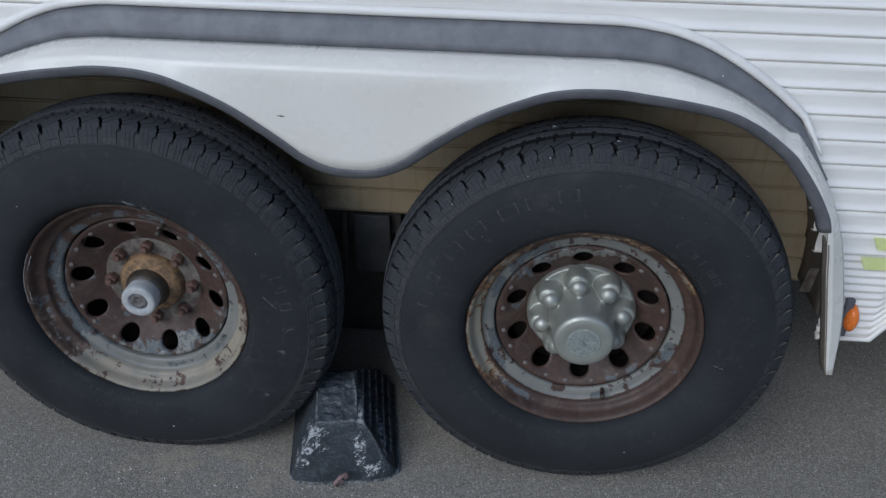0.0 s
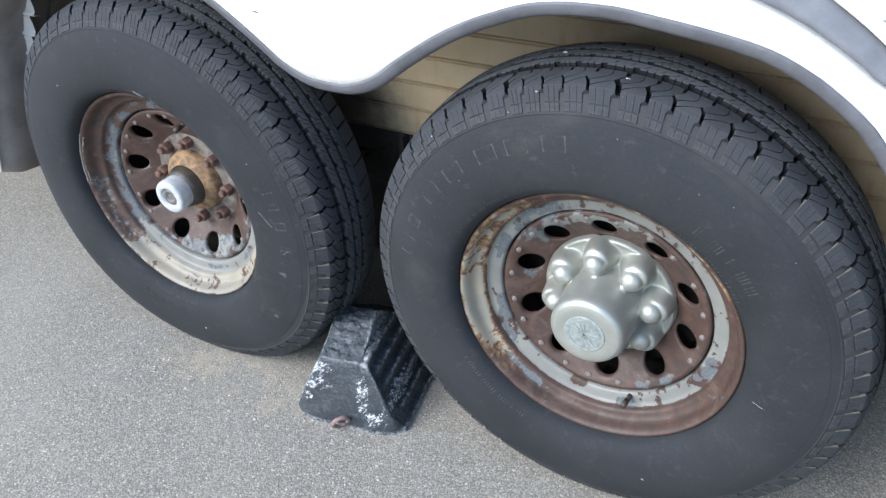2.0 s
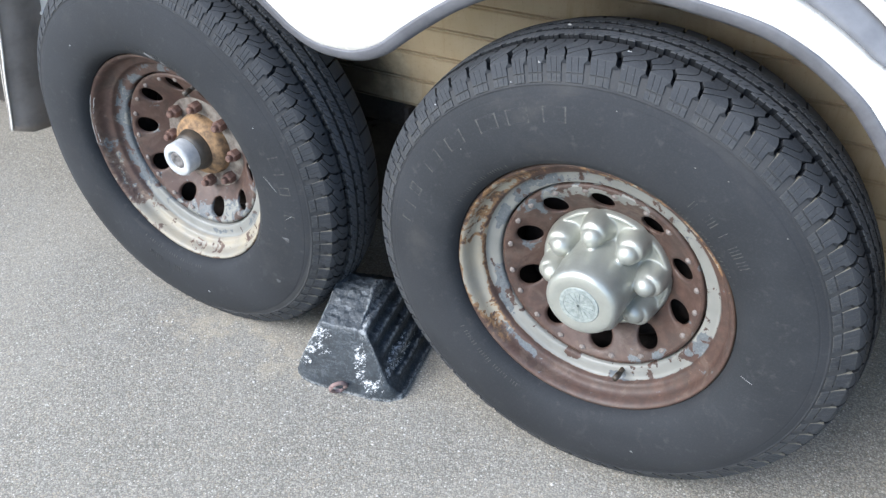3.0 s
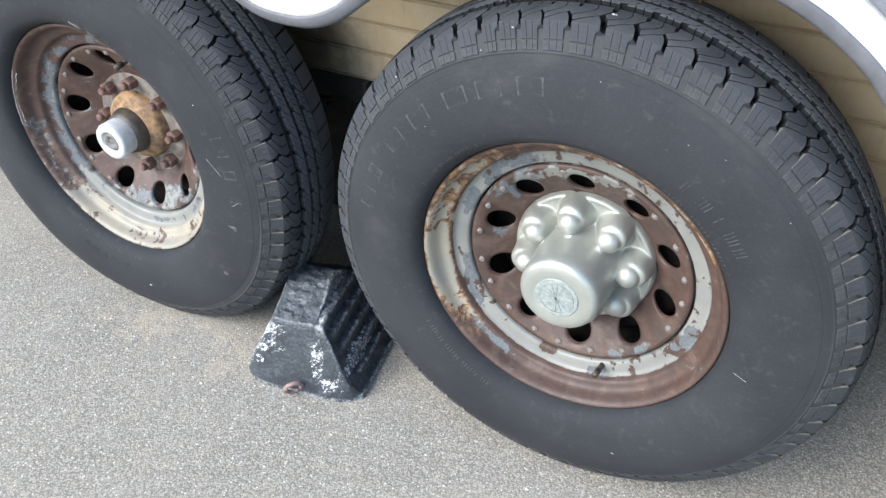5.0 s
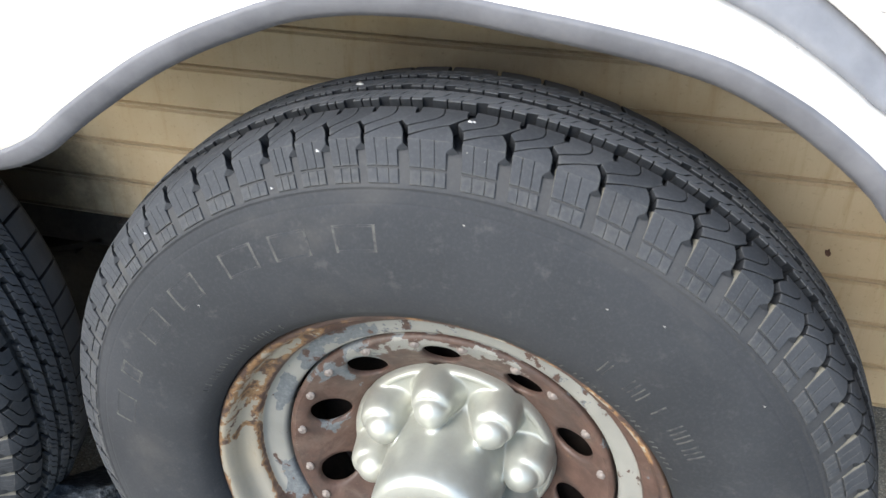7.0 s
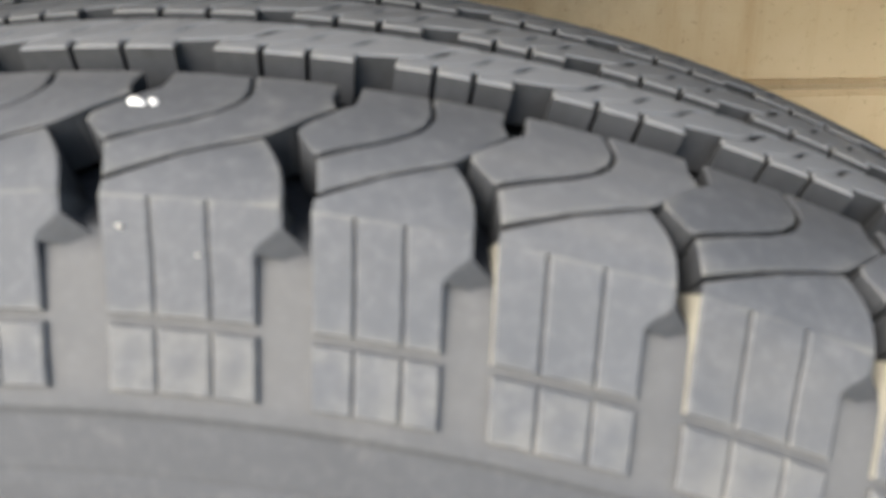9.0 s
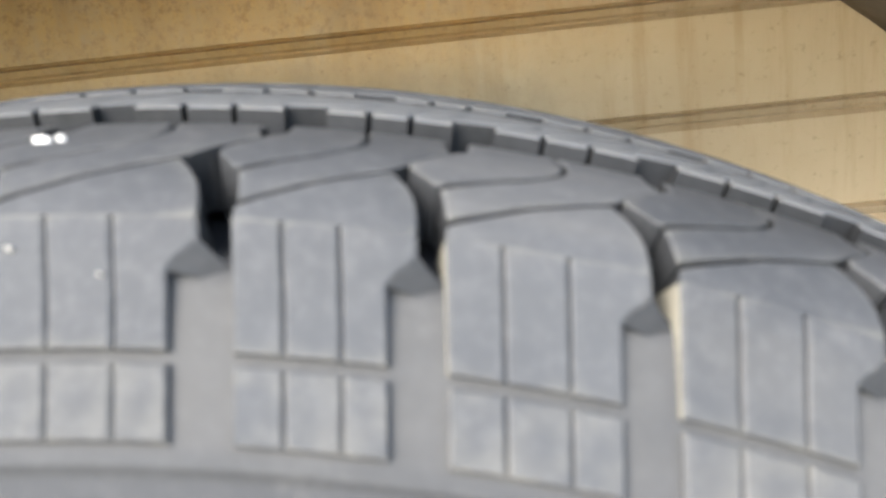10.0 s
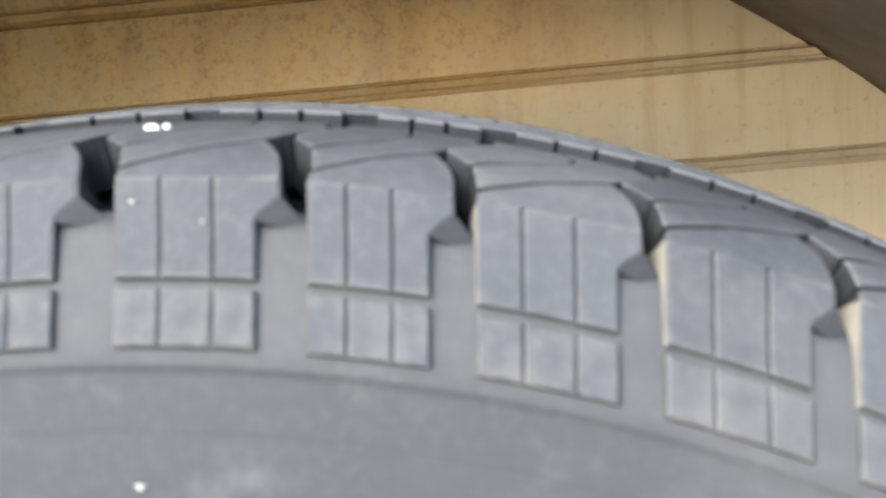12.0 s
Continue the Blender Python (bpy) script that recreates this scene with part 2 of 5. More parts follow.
def make_panel():
    m = Mat("stained_almond_metal", 0.5, spec=0.4)
    streak = m.noise(10, 6, 0.65, m.mapped((7, 1, 0.6)))
    blot = m.noise(5.5, 5, 0.6)
    speck = m.noise(170, 5, 0.75)
    col = m.mix(m.ramp(blot, 0.35, 0.68), (0.50, 0.415, 0.285), (0.43, 0.335, 0.208))
    col = m.mix(m.ramp(streak, 0.48, 0.74, 0, 0.6), col, (0.36, 0.255, 0.137))
    z = m.axis("Z")
    x = m.axis("X")
    high = m.math("MULTIPLY", m.ramp(z, 0.74, 0.84), m.ramp(x, 0.24, 0.06))
    grime = m.math("MULTIPLY", high, m.math("ADD", m.ramp(m.noise(24, 8, 0.75), 0.30, 0.55, 0.35, 0.95), m.ramp(m.noise(120, 6, 0.8, m.mapped((2, 1, 0.6))), 0.45, 0.62, 0, 0.3)))
    col = m.mix(m.math("MULTIPLY", grime, 0.85), col, (0.60, 0.385, 0.140))
    spots = m.math("MULTIPLY", high, m.math("ADD", m.ramp(m.noise(190, 6, 0.75), 0.48, 0.66, 0, 0.45), m.ramp(m.noise(7, 4, 0.6, m.mapped((5, 1, 0.8))), 0.42, 0.70, 0, 0.40)))
    col = m.mix(spots, col, (0.25, 0.145, 0.052))
    col = m.mix(m.ramp(speck, 0.56, 0.72, 0, 0.35), col, (0.13, 0.08, 0.038))
    # painted shade above the right tyre, then a dark patch beside the left
    dark_patch = None
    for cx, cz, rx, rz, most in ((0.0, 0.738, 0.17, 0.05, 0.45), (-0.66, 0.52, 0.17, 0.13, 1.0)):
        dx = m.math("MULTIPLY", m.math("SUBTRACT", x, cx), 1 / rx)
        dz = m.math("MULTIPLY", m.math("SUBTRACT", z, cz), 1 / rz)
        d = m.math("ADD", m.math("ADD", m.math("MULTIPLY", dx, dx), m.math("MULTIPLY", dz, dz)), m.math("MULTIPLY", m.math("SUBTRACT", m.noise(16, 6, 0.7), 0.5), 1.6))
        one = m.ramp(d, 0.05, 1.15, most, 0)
        dark_patch = one if dark_patch is None else m.math("MAXIMUM", dark_patch, one)
    col = m.mix(m.math("MULTIPLY", dark_patch, 0.82), col, (0.045, 0.036, 0.028))
    m.base(col)
    m.rough(m.ramp(speck, 0.3, 0.7, 0.4, 0.62))
    m.bump(m.math("ADD", m.noise(60, 4), m.math("MULTIPLY", speck, 0.5)), 0.08, 0.0006)
    return m.m


def make_siding():
    m = Mat("white_painted_aluminium", 0.38, spec=0.5)
    grime = m.noise(6, 6, 0.65, m.mapped((1, 1, 5)))
    col = m.mix(m.ramp(grime, 0.4, 0.75), (0.82, 0.795, 0.755), (0.74, 0.71, 0.665))
    col = m.mix(m.ramp(m.random(), 0, 1, 0, 0.12), col, (0.55, 0.53, 0.50))
    m.base(col)
    m.bump(m.noise(16, 3), 0.05, 0.002)
    return m.m


def make_fender():
    m = Mat("off_white_gelcoat", 0.22, spec=0.5)
    n = m.noise(5, 5, 0.6)
    col = m.mix(m.ramp(n, 0.35, 0.7), (0.725, 0.698, 0.640), (0.68, 0.648, 0.585))
    scuff = m.ramp(m.noise(45, 8, 0.75), 0.70, 0.76, 0, 0.35)
    col = m.mix(scuff, col, (0.42, 0.40, 0.38))
    m.base(col)
    m.rough(m.ramp(m.noise(20, 5), 0.3, 0.7, 0.2, 0.34))
    return m.m


def make_chock():
    m = Mat("worn_black_rubber", 0.55, spec=0.5)
    n = m.noise(40, 7, 0.7)
    col = m.mix(m.ramp(n, 0.3, 0.75), (0.014, 0.0185, 0.023), (0.035, 0.043, 0.051))
    scr = m.noise(55, 7, 0.75, m.mapped((1.6, 1.6, 1.6)), 1.2)
    col = m.mix(m.ramp(scr, 0.50, 0.60, 0, 0.24), col, (0.16, 0.178, 0.195))
    x, y, z = m.axis("X"), m.axis("Y"), m.axis("Z")

    def spot(cx, cy, cz, rx, ry, rz):
        """A soft mask round a place on the block."""
        q = [m.math("MULTIPLY", m.math("SUBTRACT", a, c), 1 / w) for a, c, w in ((x, cx, rx), (y, cy, ry), (z, cz, rz))]
        d = m.math("ADD", m.math("ADD", m.math("MULTIPLY", q[0], q[0]), m.math("MULTIPLY", q[1], q[1])), m.math("MULTIPLY", q[2], q[2]))
        return m.ramp(d, 0.2, 1.0, 1, 0)

    high = spot(-0.058, 0.02, 0.115, 0.045, 0.08, 0.022)
    mid = spot(-0.066, 0.02, 0.082, 0.050, 0.08, 0.020)
    low = spot(-0.090, 0.02, 0.050, 0.028, 0.06, 0.016)
    corner = spot(0.034, 0.02, 0.075, 0.020, 0.06, 0.060)
    heel = spot(0.060, 0.02, 0.028, 0.034, 0.06, 0.024)
    flank = spot(0.080, 0.085, 0.048, 0.018, 0.12, 0.034)
    area = m.math("MAXIMUM", m.math("MAXIMUM", high, mid), m.math("MAXIMUM", corner, m.math("MAXIMUM", m.math("MAXIMUM", heel, low), flank)))
    # the paint was dragged on in slanting streaks
    n3 = m.t.nodes.new("ShaderNodeCombineXYZ")
    for k, v in enumerate((m.math("MULTIPLY", m.math("ADD", x, z), 0.45), y, m.math("SUBTRACT", x, z))):
        m.link(v, n3.inputs[k])
    crumb = m.math("ADD", m.math("MULTIPLY", m.noise(85, 10, 0.8, n3.outputs[0], 0.4), 0.72), m.math("MULTIPLY", m.noise(280, 5, 0.7), 0.28))
    white = m.ramp(m.math("ADD", crumb, m.math("MULTIPLY", area, 0.12)), 0.634, 0.660)
    white = m.math("MULTIPLY", white, m.ramp(area, 0.0, 0.2))
    col = m.mix(white, col, (0.52, 0.53, 0.535))
    drag = m.ramp(m.noise(26, 9, 0.75, m.mapped((1.2, 6, 6)), 0.8), 0.555, 0.60, 0, 0.45)
    col = m.mix(m.math("MULTIPLY", drag, m.ramp(z, 0.07, 0.13)), col, (0.19, 0.205, 0.215))
    geo = m.t.nodes.new("ShaderNodeNewGeometry")
    worn = m.math("MULTIPLY", m.ramp(geo.outputs["Pointiness"], 0.515, 0.57), m.ramp(m.noise(120, 5, 0.7), 0.42, 0.58))
    col = m.mix(m.math("MULTIPLY", worn, 0.8), col, (0.30, 0.31, 0.31))
    # the crest and the foot are scuffed to a ragged grey edge
    off = m.math("ABSOLUTE", m.math("SUBTRACT", m.math("ADD", x, m.math("MULTIPLY", y, 0.11)), 0.042))
    crest = m.math("MULTIPLY", m.ramp(off, 0.011, 0.003), m.ramp(z, 0.115, 0.135))
    rim = m.ramp(z, 0.008, 0.002)
    ragged = m.math("MULTIPLY", m.math("MAXIMUM", crest, rim), m.ramp(m.noise(130, 7, 0.8, distort=0.5), 0.47, 0.54))
    col = m.mix(m.math("MULTIPLY", ragged, 0.55), col, (0.40, 0.41, 0.41))
    m.base(col)
    m.bump(m.math("ADD", n, m.math("MULTIPLY", m.noise(200, 5), 0.7)), 0.7, 0.003)
    return m.m


asphalt = make_asphalt()
rubber = make_rubber("weathered_tyre_rubber", 0.18, 0.93)
# near-black copy of the rubber that paints in the grooves' shade
groove_shade = make_plain("shaded_groove_rubber", (0.007, 0.008, 0.0095), (0.015, 0.0165, 0.019), 0.75, 0, 60, 0.15, 0.25)
groove_pale = make_plain("pale_groove_rubber", (0.026, 0.027, 0.029), (0.046, 0.048, 0.050), 0.8, 0, 60, 0.15, 0.25)
# worn tread, its colour lifted further to offset the fender's shade
rubber_crown = make_rubber("worn_lifted_tread_rubber", 0.30, 1.7)
rubber_side = make_rubber("dusty_tyre_sidewall", 0.20, 0.63, 0.16, 0.12)
rim_capped = make_rim("chipped_wheel_paint", (0.054, 0.031, 0.024), (0.27, 0.155, 0.070), (0.10, -0.26, -0.30, 0.0), (
    (318, 26, 0.178, 0.016, -0.16, 0.12), (290, 9, 0.176, 0.010, -0.18, 0.22), (252, 8, 0.174, 0.008, -0.26, 0.26), (238, 10, 0.186, 0.007, -0.20, 0.18),
    (190, 5, 0.172, 0.010, -0.22, -0.10), (164, 5, 0.186, 0.010, -0.22, 0.20), (112, 9, 0.182, 0.012, -0.30, 0.25), (40, 20, 0.180, 0.014, -0.05, 0.0),
    (292, 44, 0.208, 0.018, 0.31, -0.05), (246, 24, 0.206, 0.014, 0.31, 0.0), (215, 13, 0.2035, 0.006, 0.02, 0.34), (10, 24, 0.208, 0.018, 0.28, 0.0),
    (48, 16, 0.214, 0.008, 0.34, 0.0), (2, 40, 0.152, 0.018, 0.38, 0.05), (318, 14, 0.150, 0.020, 0.16, 0.30), (22, 9, 0.142, 0.012, -0.30, -0.10),
    (270, 12, 0.135, 0.012, 0.14, 0.0), (140, 16, 0.158, 0.008, 0.12, 0.30)))
rim_bare = make_rim("rusted_wheel_paint", (0.064, 0.037, 0.030), (0.150, 0.108, 0.080), (-0.14, -0.20, -0.22, 0.02), (
    (135, 62, 0.180, 0.018, 0.27, 0.05), (215, 34, 0.180, 0.016, 0.18, 0.16), (168, 12, 0.182, 0.010, -0.16, 0.25), (130, 8, 0.184, 0.009, -0.16, 0.20),
    (120, 38, 0.207, 0.020, 0.26, 0.0), (185, 40, 0.208, 0.020, 0.29, 0.0), (240, 26, 0.212, 0.012, 0.15, 0.05), (165, 60, 0.148, 0.024, 0.22, 0.20),
    (150, 18, 0.125, 0.020, 0.05, 0.10), (270, 30, 0.172, 0.010, 0.06, 0.15)))
satin = make_plain("satin_cast_metal", (0.35, 0.355, 0.318), (0.41, 0.415, 0.372), 0.44, 0.62, 18, 0.02)
badge_grey = make_plain("worn_grey_badge", (0.20, 0.225, 0.212), (0.32, 0.345, 0.325), 0.55, 0.2, 160, 0.3)
rust_dark = make_plain("dark_rust", (0.055, 0.032, 0.025), (0.13, 0.065, 0.045), 0.85, 0, 40, 0.4)
# near-black, so that the wheel's holes read dark
drum_black = make_plain("near_black_drum_iron", (0.012, 0.010, 0.009), (0.03, 0.022, 0.018), 0.9, 0, 40, 0.3, 0.2)
rust_orange = make_plain("orange_rust", (0.095, 0.062, 0.038), (0.32, 0.195, 0.095), 0.8, 0, 65, 0.5)
rust_nut = make_plain("rusty_nut_steel", (0.095, 0.055, 0.045), (0.19, 0.11, 0.085), 0.7, 0.1, 90, 0.4)
stud_grey = make_plain("dull_stud_steel", (0.12, 0.10, 0.09), (0.20, 0.175, 0.16), 0.6, 0.1, 200, 0.3)
plug_grey = make_plain("dark_grey_plug", (0.075, 0.07, 0.066), (0.16, 0.15, 0.145), 0.6, 0.0, 90, 0.3)
hub_grey = make_plain("rusty_grey_hub", (0.060, 0.042, 0.034), (0.205, 0.185, 0.160), 0.65, 0.1, 42, 0.4)
cap_white = make_plain("chalky_grey_cap", (0.35, 0.36, 0.365), (0.48, 0.485, 0.485), 0.6, 0.0, 60, 0.3)
black_grease = make_plain("greasy_black", (0.02, 0.018, 0.016), (0.06, 0.045, 0.03), 0.5, 0, 60, 0.4)
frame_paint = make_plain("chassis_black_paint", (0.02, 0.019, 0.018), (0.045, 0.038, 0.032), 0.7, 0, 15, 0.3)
frame_grey = make_plain("dull_galvanised_bracket", (0.05, 0.052, 0.055), (0.08, 0.08, 0.08), 0.6, 0.3, 20, 0.2)
panel_metal = make_panel()
siding_paint = make_siding()
fender_white = make_fender()
fender_grey = make_plain("matt_grey_vinyl_band", (0.125, 0.128, 0.14), (0.175, 0.178, 0.19), 0.55, 0, 22, 0.1)
trim_white = make_plain("white_trim", (0.74, 0.715, 0.675), (0.80, 0.775, 0.735), 0.35, 0, 15, 0.05)
lip_rubber = make_plain("grey_rubber_edging", (0.085, 0.086, 0.096), (0.125, 0.126, 0.138), 0.6, 0, 25, 0.1)
liner_grey = make_plain("dusty_grey_liner", (0.12, 0.100, 0.080), (0.19, 0.160, 0.130), 0.8, 0, 12, 0.2)
flap_brown = make_plain("dirty_brown_lining", (0.20, 0.175, 0.158), (0.29, 0.255, 0.23), 0.85, 0, 14, 0.3)
chock_rubber = make_chock()
eye_rust = make_plain("rusty_eye_steel", (0.20, 0.125, 0.112), (0.31, 0.225, 0.21), 0.7, 0.2, 120, 0.4)
amber = make_plain("amber_lens", (0.75, 0.17, 0.02), (0.85, 0.22, 0.03), 0.2, 0, 20, 0.02)
decal = make_plain("faded_lime_decal", (0.60, 0.66, 0.25), (0.68, 0.72, 0.36), 0.4, 0, 30, 0.02)
flank_cream = make_plain("cream_lug_flank", (0.075, 0.071, 0.060), (0.15, 0.142, 0.115), 0.9, 0, 60, 0.2)
# darker rubber that paints the shade under the lug's overhang
flank_shade = make_plain("shaded_lug_flank_rubber", (0.013, 0.0145, 0.017), (0.024, 0.026, 0.029), 0.8, 0, 60, 0.15, 0.25)
chip_white = make_plain("bare_paint_flake", (0.36, 0.36, 0.36), (0.48, 0.48, 0.47), 0.5, 0, 60, 0.1)
flake_pale = make_plain("pale_flaking_paint", (0.40, 0.40, 0.40), (0.52, 0.52, 0.51), 0.5, 0, 60, 0.15)
smear_grey = make_plain("chalky_smear", (0.075, 0.077, 0.080), (0.15, 0.15, 0.15), 0.85, 0, 90, 0.2)
smear_dark = make_plain("faint_chalky_smear", (0.026, 0.028, 0.031), (0.085, 0.086, 0.088), 0.85, 0, 120, 0.2)
fleck_dull = make_plain("dull_fleck", (0.17, 0.165, 0.15), (0.26, 0.25, 0.23), 0.7, 0, 200, 0.1)
grit = make_plain("pale_grit", (0.30, 0.28, 0.25), (0.60, 0.57, 0.52), 0.9, 0, 300, 0.1)


# ---- building helpers ----
def part(name, bm, material, parent, label="", smooth=True, at=None):
    me = bpy.data.meshes.new(name)
    bm.normal_update()
    bm.to_mesh(me)
    bm.free()
    return part_of(name, me, material, parent, label, smooth, at)


def part_of(name, me, material, parent, label="", smooth=True, at=None):
    if material and not me.materials:
        me.materials.append(material)
    if smooth:
        me.polygons.foreach_set("use_smooth", [True] * len(me.polygons))
    ob = new(name, me)
    if parent:
        ob.parent = parent
    if at:
        ob.matrix_basis = at
    if label:
        ob["label"] = label
    return ob


def lathe(bm, profile, n=128, closed=False):
    """Turn a profile of (radius, y) about the y axis."""
    rings = []
    for r, y in profile:
        if r < 1e-6:
            rings.append([bm.verts.new((0, y, 0))])
        else:
            rings.append([bm.verts.new((r * math.sin(2 * math.pi * i / n), y, r * math.cos(2 * math.pi * i / n))) for i in range(n)])
    pairs = list(zip(rings, rings[1:]))
    if closed:
        pairs.append((rings[-1], rings[0]))
    for a, b in pairs:
        for i in range(n):
            j = (i + 1) % n
            if len(a) == 1 and len(b) == 1:
                continue
            if len(a) == 1:
                bm.faces.new((a[0], b[j], b[i]))
            elif len(b) == 1:
                bm.faces.new((a[i], a[j], b[0]))
            else:
                bm.faces.new((a[i], a[j], b[j], b[i]))
    return bm


def box(bm, x0, x1, y0, y1, z0, z1, bevel=0.0):
    v = [bm.verts.new((x, y, z)) for x in (x0, x1) for y in (y0, y1) for z in (z0, z1)]
    fs = [bm.faces.new([v[i] for i in q]) for q in ((0, 1, 3, 2), (4, 6, 7, 5), (0, 4, 5, 1), (2, 3, 7, 6), (0, 2, 6, 4), (1, 5, 7, 3))]
    if bevel:
        es = {e for f in fs for e in f.edges}
        bmesh.ops.bevel(bm, geom=list(es), offset=bevel, segments=2, affect="EDGES", profile=0.5)
    return bm


def tube(bm, path, radius, n=12, closed=False):
    """A round tube along a path of points."""
    pts = [Vector(p) for p in path]
    rings = []
    for i, p in enumerate(pts):
        if closed:
            d = pts[(i + 1) % len(pts)] - pts[i - 1]
        else:
            d = pts[min(i + 1, len(pts) - 1)] - pts[max(i - 1, 0)]
        d.normalize()
        ref = Vector((0, 0, 1)) if abs(d.z) < 0.9 else Vector((1, 0, 0))
        a = d.cross(ref).normalized()
        b = d.cross(a)
        rad = radius(i / (len(pts) - 1)) if callable(radius) else radius
        rings.append([bm.verts.new(p + rad * (math.cos(2 * math.pi * k / n) * a + math.sin(2 * math.pi * k / n) * b)) for k in range(n)])
    for i in range(len(rings) if closed else len(rings) - 1):
        a, b = rings[i], rings[(i + 1) % len(rings)]
        for k in range(n):
            bm.faces.new((a[k], b[k], b[(k + 1) % n], a[(k + 1) % n]))
    if not closed:
        bm.faces.new(rings[0])
        bm.faces.new(rings[-1][::-1])
    return bm


def spline(points, x):
    """A smooth curve through (x, value) points."""
    xs = [p[0] for p in points]
    if x <= xs[0]:
        return points[0][1]
    if x >= xs[-1]:
        return points[-1][1]
    i = max(k for k in range(len(xs)) if xs[k] <= x)
    i = min(i, len(xs) - 2)
    d = [(points[k + 1][1] - points[k][1]) / (xs[k + 1] - xs[k]) for k in range(len(xs) - 1)]

    def slope(k):
        if k == 0:
            return d[0]
        if k == len(xs) - 1:
            return d[-1]
        return 0 if d[k - 1] * d[k] <= 0 else 2 * d[k - 1] * d[k] / (d[k - 1] + d[k])

    h = xs[i + 1] - xs[i]
    t = (x - xs[i]) / h
    return ((2 * t**3 - 3 * t**2 + 1) * points[i][1] + (t**3 - 2 * t**2 + t) * h * slope(i)
            + (-2 * t**3 + 3 * t**2) * points[i + 1][1] + (t**3 - t**2) * h * slope(i + 1))


# ---- ground ----
def ground_height(x, y):
    near = math.exp(-((x + 0.4) ** 2 + y**2) / 6.0)
    return (0.008 - 0.010 * x) * near + 0.004 * near * noise.noise((x * 1.3, y * 1.3, 0.3))


bm = bmesh.new()
steps = [-400, -120, -40, -15, -8, -5] + [-4 + 0.2 * i for i in range(41)] + [5, 8, 15, 40, 120, 400]
grid = [[bm.verts.new((x, y, ground_height(x, y))) for y in steps] for x in steps]
for i in range(len(steps) - 1):
    for j in range(len(steps) - 1):
        bm.faces.new((grid[i][j], grid[i + 1][j], grid[i + 1][j + 1], grid[i][j + 1]))
ground = part("ground", bm, asphalt, None)
tagged(ground, "pale grey chip-seal asphalt with loose grit", "ground", kind="structure")

# ---- the trailer ----
trailer = new("travel_trailer")
tagged(trailer, "white ribbed travel trailer with tandem rusty wheels and a grey-banded fender", "trailer")

AXLE_Z = 0.3945
WHEEL_X = (0.0045, -0.862)
CROWN = 0.11          # the tread's middle, behind the tyre's outer bulge
LEFT_LUGS = (-45.8, -40.6, -35.2, -29.4, -22.9, -16.3, -10.3, -4.8, 0.9, 6.1, 11.1, 15.9, 20.4, 24.6, 28.7, 32.8, 36.8, 40.9, 45.4)
RIGHT_LUGS = (-42.2, -37.2, -31.6, -25.8, -20.4, -16.7, -12.3, -7.9, -2.7, 3.55, 9.2, 14.15, 19.7, 25.6, 31.4, 37.3, 43.1, 48.2, 53.3)   # where the upper lugs begin, degrees from the top

SIDE = [(0.2190, 0.044), (0.2215, 0.034), (0.2242, 0.0205), (0.2290, 0.0100), (0.240, 0.0025), (0.260, -0.0015), (0.285, -0.0025), (0.305, 0.0000), (0.320, 0.0030), (0.3308, 0.0065), (0.3325, 0.0071),
        (0.3331, 0.0078), (0.3338, 0.0077), (0.3346, 0.0080), (0.3422, 0.0111), (0.3432, 0.0116), (0.3442, 0.0110), (0.3452, 0.0112), (0.3464, 0.0138)]
SHOULDER = [(0.3520, 0.0174), (0.3583, 0.0217), (0.3635, 0.0256), (0.3668, 0.0282), (0.3690, 0.0312), (0.3690, 0.0350), (0.3685, 0.0450), (0.3705, 0.0600), (0.3740, 0.0800), (0.3775, 0.0950), (0.3790, CROWN)]
# the lugs' outer skin, from the foot of the side pads to the edge of the tread
SKIN = [(0.3475, 0.0125), (0.3520, 0.0155), (0.3568, 0.0187), (0.3583, 0.0197), (0.3630, 0.0230), (0.3670, 0.0254), (0.3710, 0.0276), (0.3756, 0.0306)]
TOP = [(0.3756, 0.0306), (0.3780, 0.0335), (0.3808, 0.0380), (0.3826, 0.0425), (0.3842, 0.0480), (0.3855, 0.0560), (0.3861, 0.0660)]
# the ribs between the grooves, across the tread
RIBS = [(0.0745, 0.0905), (0.0965, 0.1130), (0.1190, 0.1365)]


class Skin:
    """Points on a turned surface, by angle, by length along its profile and by height over it."""

    def __init__(self, profile):
        self.p = [Vector(q) for q in profile]
        self.s = [0.0]
        for a, b in zip(self.p, self.p[1:]):
            self.s.append(self.s[-1] + (b - a).length)

    def find(self, s):
        i = 0
        while i < len(self.s) - 2 and s > self.s[i + 1]:
            i += 1
        f = (s - self.s[i]) / (self.s[i + 1] - self.s[i])
        p = self.p[i].lerp(self.p[i + 1], f)
        d = (self.p[i + 1] - self.p[i]).normalized()
        return p, Vector((d.y, -d.x))

    def at(self, angle, s, h=0.0):
        p, n = self.find(s)
        q = p + n * h
        a = radians(angle)
        return Vector((q.x * math.sin(a), q.y, q.x * math.cos(a)))


def crown_radius(y):
    return 0.3910 - 1.90 * (y - CROWN) ** 2


tread_skin = Skin([(crown_radius(y), y) for y in [0.07 + 0.005 * i for i in range(15)]])
far_skin = Skin([(r, 2 * CROWN - y) for r, y in [(0.3845, 0.0765), (0.3832, 0.0660), (0.3818, 0.0560), (0.3800, 0.0480), (0.3782, 0.0425), (0.3762, 0.0380)]])


